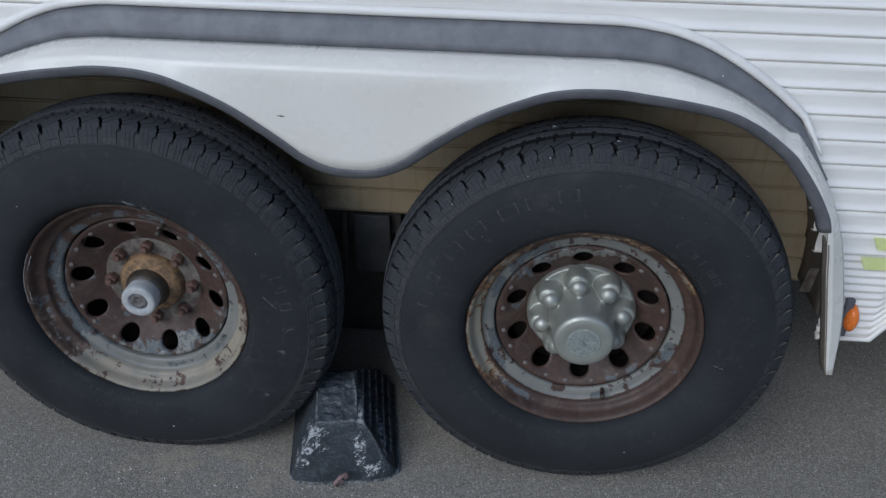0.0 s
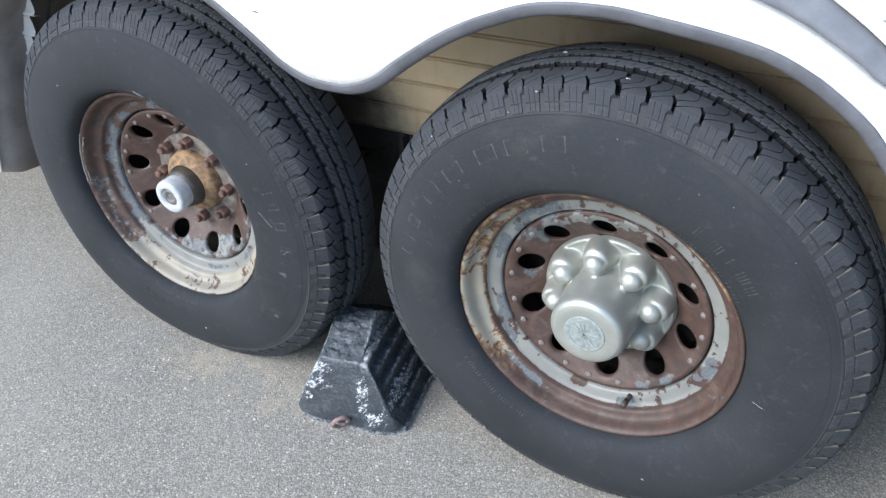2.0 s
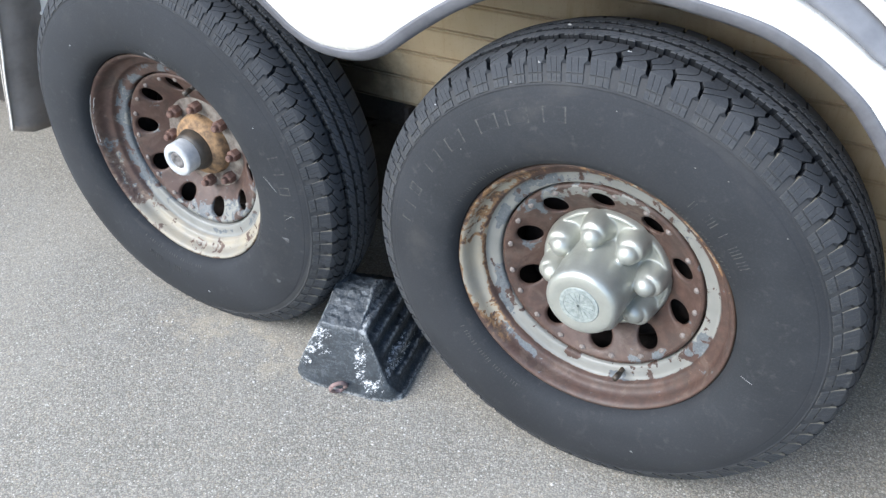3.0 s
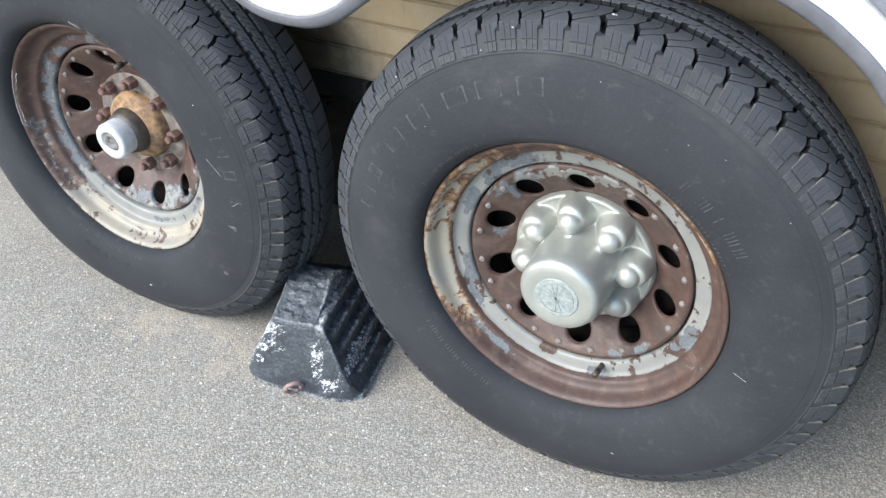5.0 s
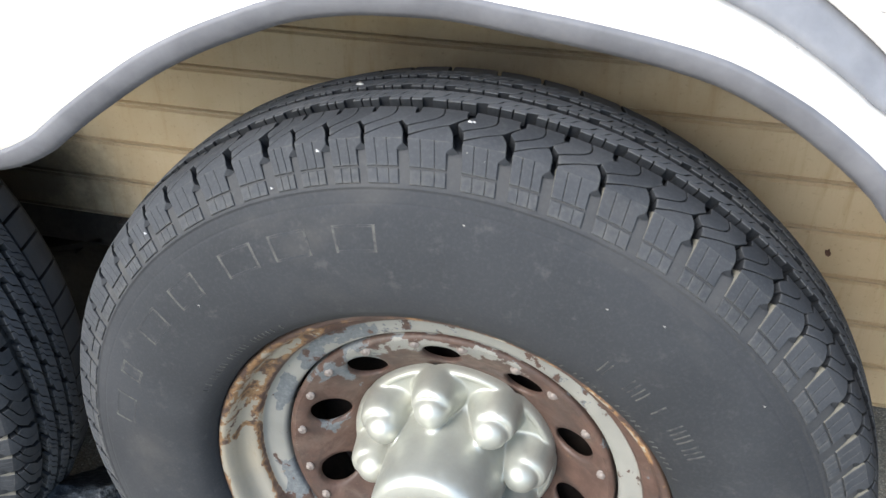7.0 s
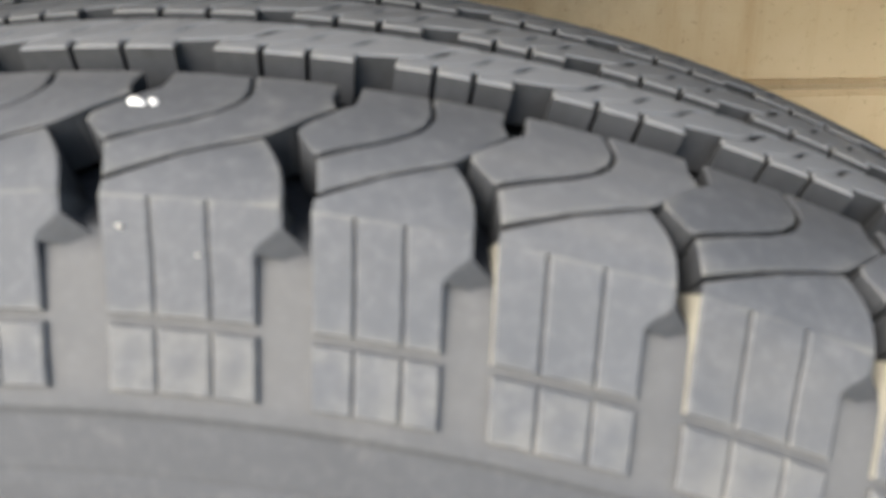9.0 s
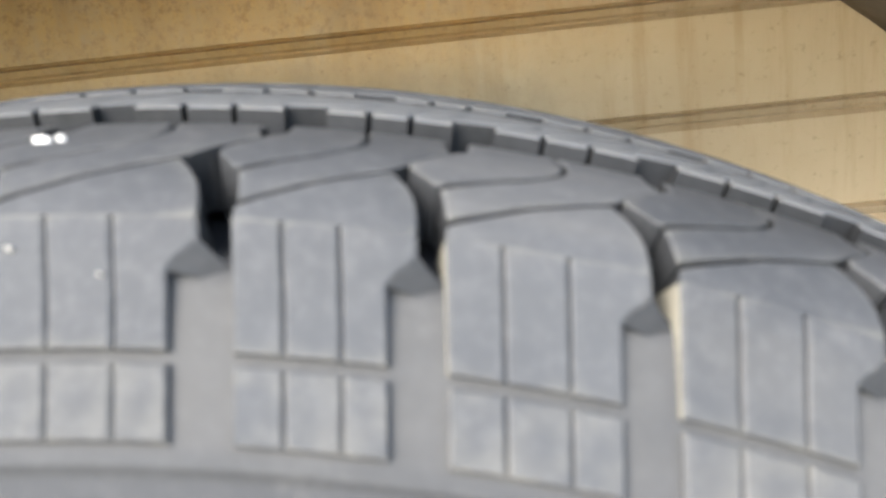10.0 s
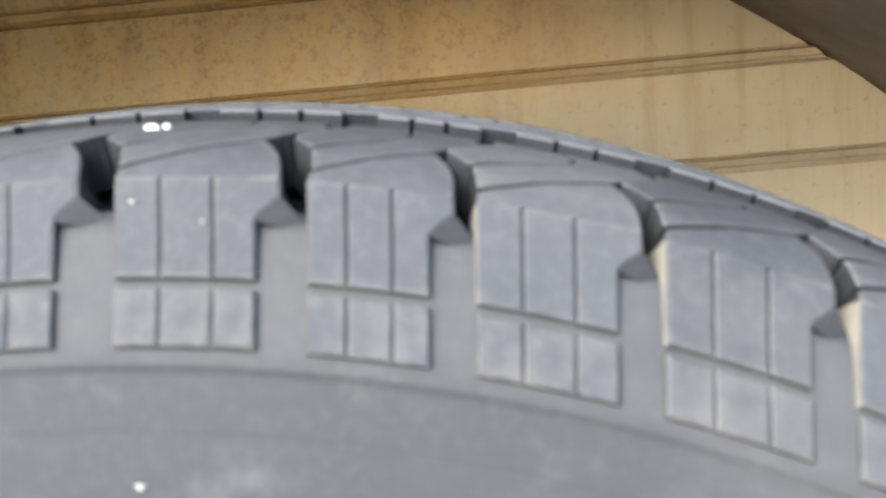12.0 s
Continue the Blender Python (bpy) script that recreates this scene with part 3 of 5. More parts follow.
def pad(bm, skin, place, depth, rows=3, cols=2, soft=0.0005, depth_end=None, width=0.012, length=0.012, sharp=(), draft=None, dusty=False, wall=0):
    """A raised pad: place(u, v) gives angle and length along the skin, u across and v along it. draft(v): degrees by which the
    last flank leans out at its foot; wall: the flanks' material. Gives back an edge of its foot."""
    depth_end = depth if depth_end is None else depth_end
    eu, ev = soft / width, soft / length
    us = [0.0, eu] + [k / cols for k in range(1, cols)] + [1 - eu, 1.0]
    vs = [0.0, ev] + [k / rows for k in range(1, rows)] + [1 - ev, 1.0]
    top = [[None] * len(us) for _ in vs]
    for i, v in enumerate(vs):
        for j, u in enumerate(us):
            edge = (i == 0 and "near" not in sharp) or (i == len(vs) - 1 and "far" not in sharp) or j in (0, len(us) - 1)
            top[i][j] = bm.verts.new(skin.at(*place(u, v), -soft if edge else 0.0))
    nr, nc = len(vs), len(us)
    for i in range(nr - 1):
        for j in range(nc - 1):
            bm.faces.new((top[i][j], top[i][j + 1], top[i + 1][j + 1], top[i + 1][j]))
    rim = [(0, j) for j in range(nc)] + [(i, nc - 1) for i in range(1, nr)] + [(nr - 1, j) for j in range(nc - 2, -1, -1)] + [(i, 0) for i in range(nr - 2, 0, -1)]
    low = []
    for i, j in rim:
        a, q = place(us[j], vs[i])
        if draft and j == nc - 1:
            a += draft(vs[i])
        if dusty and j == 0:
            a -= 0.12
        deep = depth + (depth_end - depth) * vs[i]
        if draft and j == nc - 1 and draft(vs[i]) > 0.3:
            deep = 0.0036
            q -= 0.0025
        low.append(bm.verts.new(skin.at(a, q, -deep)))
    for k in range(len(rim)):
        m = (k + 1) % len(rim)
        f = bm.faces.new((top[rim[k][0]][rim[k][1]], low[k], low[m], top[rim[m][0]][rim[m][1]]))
        # the first flank turns cream where asked, the others take the wall material
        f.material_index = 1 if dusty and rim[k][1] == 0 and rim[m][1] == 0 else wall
    return low[0], low[1]


def along(curve, v):
    """A point on a run of (share, degrees, across) stations."""
    vs = [c[0] for c in curve]
    return float(np.interp(v, vs, [c[1] for c in curve])), float(np.interp(v, vs, [c[2] for c in curve]))


# either side of the land behind the last slanting cut, and of the tongue between the two cuts
LAND_LEFT = [(0.0, -0.97, 0.0410), (0.22, -1.70, 0.0463), (0.36, -1.12, 0.0508), (0.5, -0.48, 0.0553), (0.56, -0.12, 0.0570), (0.8, -0.10, 0.0630), (1.0, -0.12, 0.0655)]
LAND_RIGHT = [(0.0, -0.80, 0.0408), (0.18, 0.25, 0.0440), (0.36, 1.25, 0.0472), (0.50, 1.85, 0.0500), (0.62, 2.28, 0.0533), (0.72, 2.45, 0.0562), (0.82, 2.46, 0.0590), (1.0, 2.26, 0.0655)]
TONGUE_BACK = [(0.0, -0.76, 0.0396), (0.15, 0.28, 0.0428), (0.30, 1.30, 0.0460), (0.41, 1.95, 0.0489), (0.52, 2.40, 0.0525), (0.60, 2.58, 0.0560), (0.72, 2.60, 0.0592), (0.86, 2.50, 0.0625), (1.0, 2.40, 0.0655)]
TONGUE_FRONT = [(0.0, -0.52, 0.0334), (0.15, 0.70, 0.0364), (0.30, 1.75, 0.0393), (0.41, 2.75, 0.0420), (0.52, 3.50, 0.0441), (0.60, 4.00, 0.0472), (0.72, 4.62, 0.0520), (0.80, 5.08, 0.0554), (0.84, 4.90, 0.0590), (1.0, 4.92, 0.0655)]


def shoulder_lug_mesh(pitch):
    """One moulded shoulder lug: two rows of side pads, the sloping block over them and two lands parted by slanting cuts."""
    bm = bmesh.new()
    sk = Skin(SKIN)
    s = sk.s
    f = pitch / 5.75
    w = 4.17 * f
    cuts = (0.0, 0.325 * w, 0.70 * w, w)

    def lean(a, q):
        """The lugs lean back a little from the radius."""
        return a - 27.0 * (sk.find(q)[0].x - 0.3570), q

    v0 = (s[5] + 0.0022 - s[3]) / (s[7] - s[3])
    roots = []
    for k in range(3):
        lo, hi = cuts[k] + (0.024 if k else 0.0), cuts[k + 1] - (0.024 if k < 2 else 0.0)
        # the last pad widens upwards into the corner that overhangs the slot
        grow = lambda v: 0.74 * max(0.0, min(1.0, (v - v0) / 0.20)) if k == 2 else 0.0
        under = (lambda v: 0.06 + (0.95 if -0.02 < v - v0 < 0.14 else 0.0)) if k == 2 else None
        roots.append(pad(bm, sk, lambda u, v: lean(lo + (hi - lo) * u, s[0] + (s[2] - s[0]) * v), 0.0035, 2, 2, 0.0004, 0.006, 0.006, 0.010))
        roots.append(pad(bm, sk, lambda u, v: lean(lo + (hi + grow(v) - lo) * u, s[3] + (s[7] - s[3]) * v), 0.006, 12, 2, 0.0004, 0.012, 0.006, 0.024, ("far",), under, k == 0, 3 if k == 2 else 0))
    tp = Skin(TOP)

    def on(a, y):
        return a, float(np.interp(y, [q[1] for q in TOP], tp.s))

    edge = -27.0 * (0.3756 - 0.3570)

    def block(u, v):
        a0 = edge + (w + 0.74) * u
        a1 = -0.50 + (3.46 * f + 0.50) * u
        y1 = 0.0324 + 0.0108 * u
        bow = 0.22 * u * math.sin(math.pi * v)
        return on(a0 + (a1 - a0) * v + bow, 0.0306 + (y1 - 0.0306) * v)

    roots.append(pad(bm, tp, block, 0.012, 6, 6, 0.0004, None, 0.03, 0.006, ("near",), wall=2))

    def between(left, right):
        def place(u, v):
            a, y = along(left, v)
            b, z = along(right, v)
            return on((a + (b - a) * u) * f, y + (z - y) * u)
        return place

    roots.append(pad(bm, tp, between(LAND_LEFT, LAND_RIGHT), 0.012, 16, 3, 0.0004, None, 0.014, 0.028, wall=2))
    roots.append(pad(bm, tp, between(TONGUE_BACK, TONGUE_FRONT), 0.012, 20, 3, 0.0004, None, 0.012, 0.040, wall=2))
    # the pads are one moulding, joined at the root inside the tyre
    for (a, b), (c, d) in zip(roots, roots[1:]):
        bm.faces.new((a, b, c))
        bm.faces.new((b, d, c))
    bmesh.ops.recalc_face_normals(bm, faces=bm.faces)
    me = bpy.data.meshes.new("shoulder_lug")
    bm.to_mesh(me)
    bm.free()
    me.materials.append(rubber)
    me.materials.append(flank_cream)
    me.materials.append(groove_shade)
    me.materials.append(flank_shade)
    return me


def lug_starts(first):
    """Where each lug begins round the tyre: the given ones, then a run of mixed pitches."""
    starts = list(first)
    left = 360 - (starts[-1] - starts[0])
    run = [5.7, 5.0, 4.4, 4.5, 5.2, 6.0, 5.5, 4.9, 5.6, 5.8, 4.6, 4.3]
    pitches = []
    while sum(pitches) < left - 2.5:
        pitches.append(run[len(pitches) % len(run)])
    scale = left / sum(pitches)
    for p in pitches[:-1]:
        starts.append(starts[-1] + p * scale)
    return starts


def tread_rib_mesh(starts):
    """The ribs across the crown and the far shoulder, all pitches joined."""
    bm = bmesh.new()
    sk = tread_skin
    s_at = lambda y: float(np.interp(y, [p.y for p in sk.p], sk.s))
    for a, b in zip(starts, starts[1:] + [starts[0] + 360]):
        pitch = b - a
        for n, (ya, yb) in enumerate(RIBS):
            skew = (3.0, 2.6, 2.6)[n]
            off = (0.66, 2.4, 3.4)[n]
            w = (pitch - 1.25) / 3
            for k in range(3):
                l, r = a + off + w * k + (0.09 if k else 0), a + off + w * (k + 1) - (0.09 if k < 2 else 0)
                wide = lambda v: 0.95 * max(0.0, min(1.0, (v - 0.26) / 0.10)) if k == 2 else 0.0
                lean = lambda v: skew * max(0.0, v - 0.22) / 0.78 + 0.30 * math.sin(2 * math.pi * max(0.0, v - 0.22) / 0.78)
                pad(bm, sk, lambda u, v: (l + (r + wide(v) - l) * u + lean(v), s_at(ya) + (s_at(yb) - s_at(ya)) * v), 0.0105, 9, 2, 0.0005, None, 0.009, 0.020, wall=1)
        pad(bm, far_skin, lambda u, v: (a + 0.2 + (pitch - 0.55) * u - 0.8 * v, far_skin.s[-1] * v), 0.009, 5, 2, 0.0006, None, 0.03, 0.036, wall=1)
    bmesh.ops.recalc_face_normals(bm, faces=bm.faces)
    me = bpy.data.meshes.new("tread_ribs")
    bm.to_mesh(me)
    bm.free()
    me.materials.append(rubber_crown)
    me.materials.append(groove_shade)
    return me


def tyre_mesh():
    bm = bmesh.new()
    near = SIDE + SHOULDER
    far = [(r, 2 * CROWN - y) for r, y in near[::-1][1:]]
    lathe(bm, near + far, 192)
    me = bpy.data.meshes.new("tyre")
    bmesh.ops.recalc_face_normals(bm, faces=bm.faces)
    # faces deep in the grooves get the painted-in shade
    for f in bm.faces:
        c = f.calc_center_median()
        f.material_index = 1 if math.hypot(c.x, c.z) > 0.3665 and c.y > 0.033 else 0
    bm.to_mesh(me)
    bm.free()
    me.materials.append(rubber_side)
    me.materials.append(groove_shade)
    return me


side_skin = Skin([(r, y) for r, y in SIDE])


def side_s(r):
    p = SIDE
    for k in range(len(p) - 1):
        if p[k][0] <= r <= p[k + 1][0]:
            f = (r - p[k][0]) / (p[k + 1][0] - p[k][0])
            return side_skin.s[k] + f * (side_skin.s[k + 1] - side_skin.s[k])
    return side_skin.s[-1]


def raised_bar(bm, a0, a1, r0, r1, h=0.0005, slant=0.0):
    """A low bar moulded on the sidewall."""
    s0, s1 = side_s(r0), side_s(r1)
    rows, cols = 4, max(1, round(abs(a1 - a0) / 0.9))

    def point(i, j, up):
        u = i / rows
        return bm.verts.new(side_skin.at(a0 + (a1 - a0) * j / cols + slant * u, s0 + (s1 - s0) * u, up))

    top = [[point(i, j, h) for j in range(cols + 1)] for i in range(rows + 1)]
    for i in range(rows):
        for j in range(cols):
            bm.faces.new((top[i][j], top[i][j + 1], top[i + 1][j + 1], top[i + 1][j]))
    rim = [(0, j) for j in range(cols + 1)] + [(i, cols) for i in range(1, rows + 1)] + [(rows, j) for j in range(cols - 1, -1, -1)] + [(i, 0) for i in range(rows - 1, 0, -1)]
    low = [point(i, j, -0.0006) for i, j in rim]
    for k in range(len(rim)):
        m = (k + 1) % len(rim)
        bm.faces.new((top[rim[k][0]][rim[k][1]], low[k], low[m], top[rim[m][0]][rim[m][1]]))


def sidewall_marks(turn):
    """Low moulded bars where the sidewall carries its markings."""
    bm = bmesh.new()
    for k, a in enumerate((-79, -68, -57, -46, -33.5, -24, -13.5)):
        a0, a1 = a + turn, a + turn + (3.0 if k == 1 else 6.4)
        for b0, b1, r0, r1 in ((a0, a0 + 0.4, 0.296, 0.318), (a1 - 0.4, a1, 0.296, 0.318), (a0 + 0.4, a1 - 0.4, 0.296, 0.298), (a0 + 0.4, a1 - 0.4, 0.316, 0.318)):
            raised_bar(bm, b0, b1, r0, r1, 0.00025)
    for a0, n, r in ((32, 2, 0.254), (37.5, 4, 0.255), (44.5, 1, 0.256), (49, 4, 0.256), (54, 3, 0.256)):
        for k in range(n):
            raised_bar(bm, a0 + turn + 1.1 * k, a0 + turn + 1.1 * k + 0.24, r, r + 0.014, 0.0006)
    for k in range(26):
        if k % 7 != 3:
            raised_bar(bm, -62 + turn + 1.2 * k, -62 + turn + 1.2 * k + 0.3, 0.236, 0.241, 0.0005)
            raised_bar(bm, 24 + turn + 1.5 * k, 24 + turn + 1.5 * k + 0.3, 0.234, 0.2385, 0.0005)
            raised_bar(bm, 205 + turn + 1.3 * k, 205 + turn + 1.3 * k + 0.3, 0.240, 0.247, 0.0005)
    return bm


RIM = [(0.2115, 0.0520), (0.2150, 0.0380), (0.2195, 0.0325), (0.2220, 0.0292), (0.2224, 0.0258), (0.2210, 0.0232), (0.2180, 0.0230), (0.2150, 0.0256),
       (0.2124, 0.0310), (0.2106, 0.0385), (0.2088, 0.0450), (0.2050, 0.0488), (0.1995, 0.0506), (0.1955, 0.0520), (0.1935, 0.0548), (0.1922, 0.0600), (0.1905, 0.0638),
       (0.1870, 0.0656), (0.1800, 0.0664), (0.1730, 0.0672), (0.1702, 0.0688), (0.1690, 0.0714), (0.1686, 0.0760), (0.1685, 0.0900)]
DISC = [(0.1664, 0.0860), (0.1658, 0.0726), (0.1645, 0.0700), (0.1600, 0.0700), (0.1538, 0.0728), (0.1450, 0.0784), (0.1370, 0.0834), (0.1310, 0.0876), (0.1180, 0.0970), (0.1090, 0.1035), (0.1060, 0.1058)]
HOLES = 10


def disc_y(r):
    return spline(sorted(DISC), r)


def rim_mesh(name, material, turn, hole_r, sink):
    """The rim, and the dished disc with its round holes, sunk a little deeper where sink says so."""
    bm = bmesh.new()
    lathe(bm, RIM, 160)
    lathe(bm, [(r, y + sink) for r, y in DISC[:4]], 160)
    lathe(bm, [(0.1060, 0.1058 + sink), (0.1000, 0.1090 + sink), (0.0920, 0.1150 + sink), (0.0600, 0.1160 + sink)], 160)
    n = 32
    half = math.pi / HOLES
    for k in range(HOLES):
        mid = radians(turn) + 2 * math.pi * k / HOLES
        loops = []
        outer = []
        for i in range(n):
            t = i / n * 4
            side, f = int(t), t - int(t)
            a, r = [(-half + 2 * half * f, 0.1600), (half, 0.1600 + (0.1060 - 0.1600) * f), (half - 2 * half * f, 0.1060), (-half, 0.1060 + (0.1600 - 0.1060) * f)][side]
            outer.append((a, r))
        hole = [(0.0185 / hole_r * math.cos(0.75 * math.pi - 2 * math.pi * i / n), hole_r + 0.0190 * math.sin(0.75 * math.pi - 2 * math.pi * i / n)) for i in range(n)]
        for f in (0.0, 0.3, 0.6, 0.85, 1.0):
            loops.append([((1 - f) * o[0] + f * h[0], (1 - f) * o[1] + f * h[1]) for o, h in zip(outer, hole)])
        rings = []
        for q, loop in enumerate(loops):
            dy = 0.0012 if q == len(loops) - 1 else 0.0
            rings.append([bm.verts.new((r * math.sin(mid + a), disc_y(r) + sink + dy, r * math.cos(mid + a))) for a, r in loop])
        rings.append([bm.verts.new((r * math.sin(mid + a), disc_y(r) + sink + 0.007, r * math.cos(mid + a))) for a, r in loops[-1]])
        for a, b in zip(rings, rings[1:]):
            for i in range(n):
                bm.faces.new((a[i], a[(i + 1) % n], b[(i + 1) % n], b[i]))
    bmesh.ops.remove_doubles(bm, verts=bm.verts, dist=0.00005)
    bmesh.ops.recalc_face_normals(bm, faces=bm.faces)
    me = bpy.data.meshes.new(name)
    bm.to_mesh(me)
    bm.free()
    me.materials.append(material)
    return me


# the sleeve under a nut cover's dome: a flat top, a rounded shoulder and the side
POST_D = [0.0, 0.0150, 0.0185, 0.0205, 0.0220, 0.0245, 0.0250]
POST_Y = [0.0665, 0.0670, 0.0690, 0.0725, 0.0790, 0.0990, 0.1100]


def hub_cap(wheel, turn):
    """The cast cap: a tower with a round badge, and eight round-ended posts over the nuts."""
    prof = [(0.0, -0.0025), (0.0310, -0.0025), (0.0340, -0.0028), (0.0420, -0.0030), (0.0500, -0.0018), (0.0550, 0.0020), (0.0580, 0.0100), (0.0592, 0.0280), (0.0602, 0.0480),
            (0.0612, 0.0680), (0.0622, 0.0820), (0.0640, 0.0900), (0.0680, 0.0950), (0.0750, 0.0975), (0.0900, 0.0985), (0.0965, 0.0978), (0.0995, 0.0962), (0.1020, 0.0965), (0.1042, 0.0990), (0.1055, 0.1025), (0.1062, 0.1075)]
    bm = bmesh.new()
    n = 448
    radii = [0.0, 0.015, 0.028, 0.031, 0.034, 0.037, 0.040, 0.043, 0.046] + [0.048 + 0.000727 * i for i in range(81)]
    rings = []
    for r in radii:
        ring = []
        for i in range(n if r else 1):
            a = 2 * math.pi * i / n
            y = spline(prof, r)
            k = round((a - radians(turn)) / (math.pi / 4))
            c = radians(turn) + k * math.pi / 4
            rad, tang = r * math.cos(a - c), r * math.sin(a - c)
            d = math.hypot(rad - 0.0765, tang)
            big = 0.0175
            dome = 0.0525 + big - math.sqrt(big * big - d * d) if d < 0.0160 else 0.0629 + 3.0 * (d - 0.0160)
            sleeve = float(np.interp(math.hypot(rad - 0.0815, tang), POST_D, POST_Y))
            h = max(0.0, 0.0030 - abs(dome - sleeve)) / 0.0030
            post = min(dome, sleeve) - h * h * 0.00075
            w = 0.0070
            e = max(0.0, w - abs(y - post)) / w
            ring.append(bm.verts.new((r * math.sin(a), min(y, post) - e * e * w * 0.25, r * math.cos(a))))
        rings.append(ring)
    for a, b in zip(rings, rings[1:]):
        for i in range(n):
            j = (i + 1) % n
            if len(a) == 1:
                bm.faces.new((a[0], b[j], b[i]))
            else:
                bm.faces.new((a[i], a[j], b[j], b[i]))
    bmesh.ops.recalc_face_normals(bm, faces=bm.faces)
    part("hub_cap", bm, satin, wheel, "satin cast-metal hub cap with eight nut domes")
    bm = bmesh.new()
    lathe(bm, [(0.0, -0.0042), (0.0305, -0.0042), (0.0315, -0.0036), (0.0315, -0.0020)], 64)
    for k in range(8):
        bmesh.ops.create_cube(bm, size=1, matrix=pose(0, 0, 0, 0, 22.5 * k, 0) @ Matrix.Translation((0, -0.0045, 0)) @ Matrix.Diagonal((0.046, 0.0009, 0.0011, 1)))
    for k in range(36):
        bmesh.ops.create_cube(bm, size=1, matrix=pose(0, 0, 0, 0, 10 * k, 0) @ Matrix.Translation((0, -0.0045, 0.0245)) @ Matrix.Diagonal((0.0044, 0.0009, 0.0012, 1)))
    bmesh.ops.recalc_face_normals(bm, faces=bm.faces)
    part("badge", bm, badge_grey, wheel, "worn grey round badge", smooth=False)


def hex_nut_mesh():
    bm = bmesh.new()
    rows = [(0.0, 0.0115), (0.004, 0.0125), (0.016, 0.0125), (0.019, 0.0105)]
    rings = [[bm.verts.new((r * math.sin(math.pi / 3 * k), -y, r * math.cos(math.pi / 3 * k))) for k in range(6)] for y, r in rows]
    for a, b in zip(rings, rings[1:]):
        for i in range(6):
            bm.faces.new((a[i], a[(i + 1) % 6], b[(i + 1) % 6], b[i]))
    bm.faces.new(rings[-1])
    lathe(bm, [(0.0072, -0.018), (0.0072, -0.026), (0.0055, -0.0285), (0.0, -0.0290)], 16)
    bmesh.ops.recalc_face_normals(bm, faces=bm.faces)
    me = bpy.data.meshes.new("lug_nut")
    bm.to_mesh(me)
    bm.free()
    me.materials.append(rust_nut)
    return me


def bare_hub(wheel, turn):
    """The open hub: flange, barrel, grease cap and eight nuts."""
    for name, prof, mat, label in (
            ("hub_flange", [(0.1030, 0.1230), (0.1025, 0.1160), (0.1000, 0.1145), (0.0900, 0.1140), (0.0700, 0.1135), (0.0560, 0.1135)], hub_grey, "grey hub flange stained with rust"),
            ("hub_barrel", [(0.0660, 0.1145), (0.0650, 0.1080), (0.0635, 0.1010), (0.0600, 0.0950), (0.0530, 0.0900), (0.0460, 0.0860), (0.0375, 0.0840)], rust_orange, "orange rusted hub barrel"),
            ("seal_ring", [(0.0440, 0.0870), (0.0425, 0.0780), (0.0400, 0.0720), (0.0375, 0.0640), (0.0300, 0.0620)], black_grease, "greasy black seal ring"),
            ("grease_cap", [(0.0335, 0.0680), (0.0342, 0.0550), (0.0345, 0.0370), (0.0330, 0.0330), (0.0300, 0.0315), (0.0215, 0.0315), (0.0195, 0.0325), (0.0190, 0.0370), (0.0, 0.0375)], cap_white, "chalky pale grey grease cap"),
            ("plug", [(0.0170, 0.0380), (0.0166, 0.0345), (0.0130, 0.0340), (0.0085, 0.0345), (0.0075, 0.0365), (0.0040, 0.0360), (0.0, 0.0350)], plug_grey, "grey rubber plug")):
        bm = bmesh.new()
        lathe(bm, prof, 72)
        bmesh.ops.recalc_face_normals(bm, faces=bm.faces)
        part(name, bm, mat, wheel, label)
    for k in range(8):
        a = turn + 45 * k
        part_of("lug_nut", nut_me, None, wheel, at=pose(0, 0, 0, 0, a, 0) @ pose(0, 0.1138, 0.0840, 0, 17 * k, 0), smooth=False)


def valve_stem(wheel, angle, r):
    bm = bmesh.new()
    tube(bm, [(0, 0.074, 0), (0, 0.066, -0.001), (0, 0.048, -0.004)], lambda u: 0.0052 if u < 0.4 else 0.0042, 14)
    tube(bm, [(0, 0.052, -0.0032), (0, 0.036, -0.0062)], 0.0050, 10)
    part("valve_stem", bm, black_grease, wheel, "black valve stem with a cap", at=pose(0, 0, 0, 0, angle, 0) @ pose(0, 0, r))


def weld_stud_mesh():
    bm = bmesh.new()
    lathe(bm, [(0.0056, 0.0010), (0.0054, -0.0006), (0.0045, -0.0011), (0.0036, -0.0006), (0.0028, -0.0021), (0.0, -0.0027)], 12)
    me = bpy.data.meshes.new("stud")
    bmesh.ops.recalc_face_normals(bm, faces=bm.faces)
    bm.to_mesh(me)
    bm.free()
    me.materials.append(stud_grey)
    return me


tyre_me, nut_me, stud_me = tyre_mesh(), hex_nut_mesh(), weld_stud_mesh()
LUG_SIZES = (3.7, 4.1, 4.5, 4.9, 5.3, 5.7, 6.1, 6.5)
lug_mes = {p: shoulder_lug_mesh(p) for p in LUG_SIZES}


def sag_at(angle):
    """How far the soft tyre spreads beside its footprint, at degrees from the top."""
    off = abs((angle % 360) - 180)
    return 0.012 * math.sin(math.pi * min(1.0, off / 88)) ** 1.4


def sagged(me):
    """A copy of a tyre's mesh, spread a little beside the footprint and paler in its grooves."""
    me = me.copy()
    me.materials[1] = groove_pale
    for v in me.vertices:
        r = math.hypot(v.co.x, v.co.z)
        k = 1 + sag_at(math.degrees(math.atan2(v.co.x, v.co.z))) * min(1.0, max(0.0, (r - 0.235) / 0.10)) / r
        v.co.x *= k
        v.co.z *= k
    return me


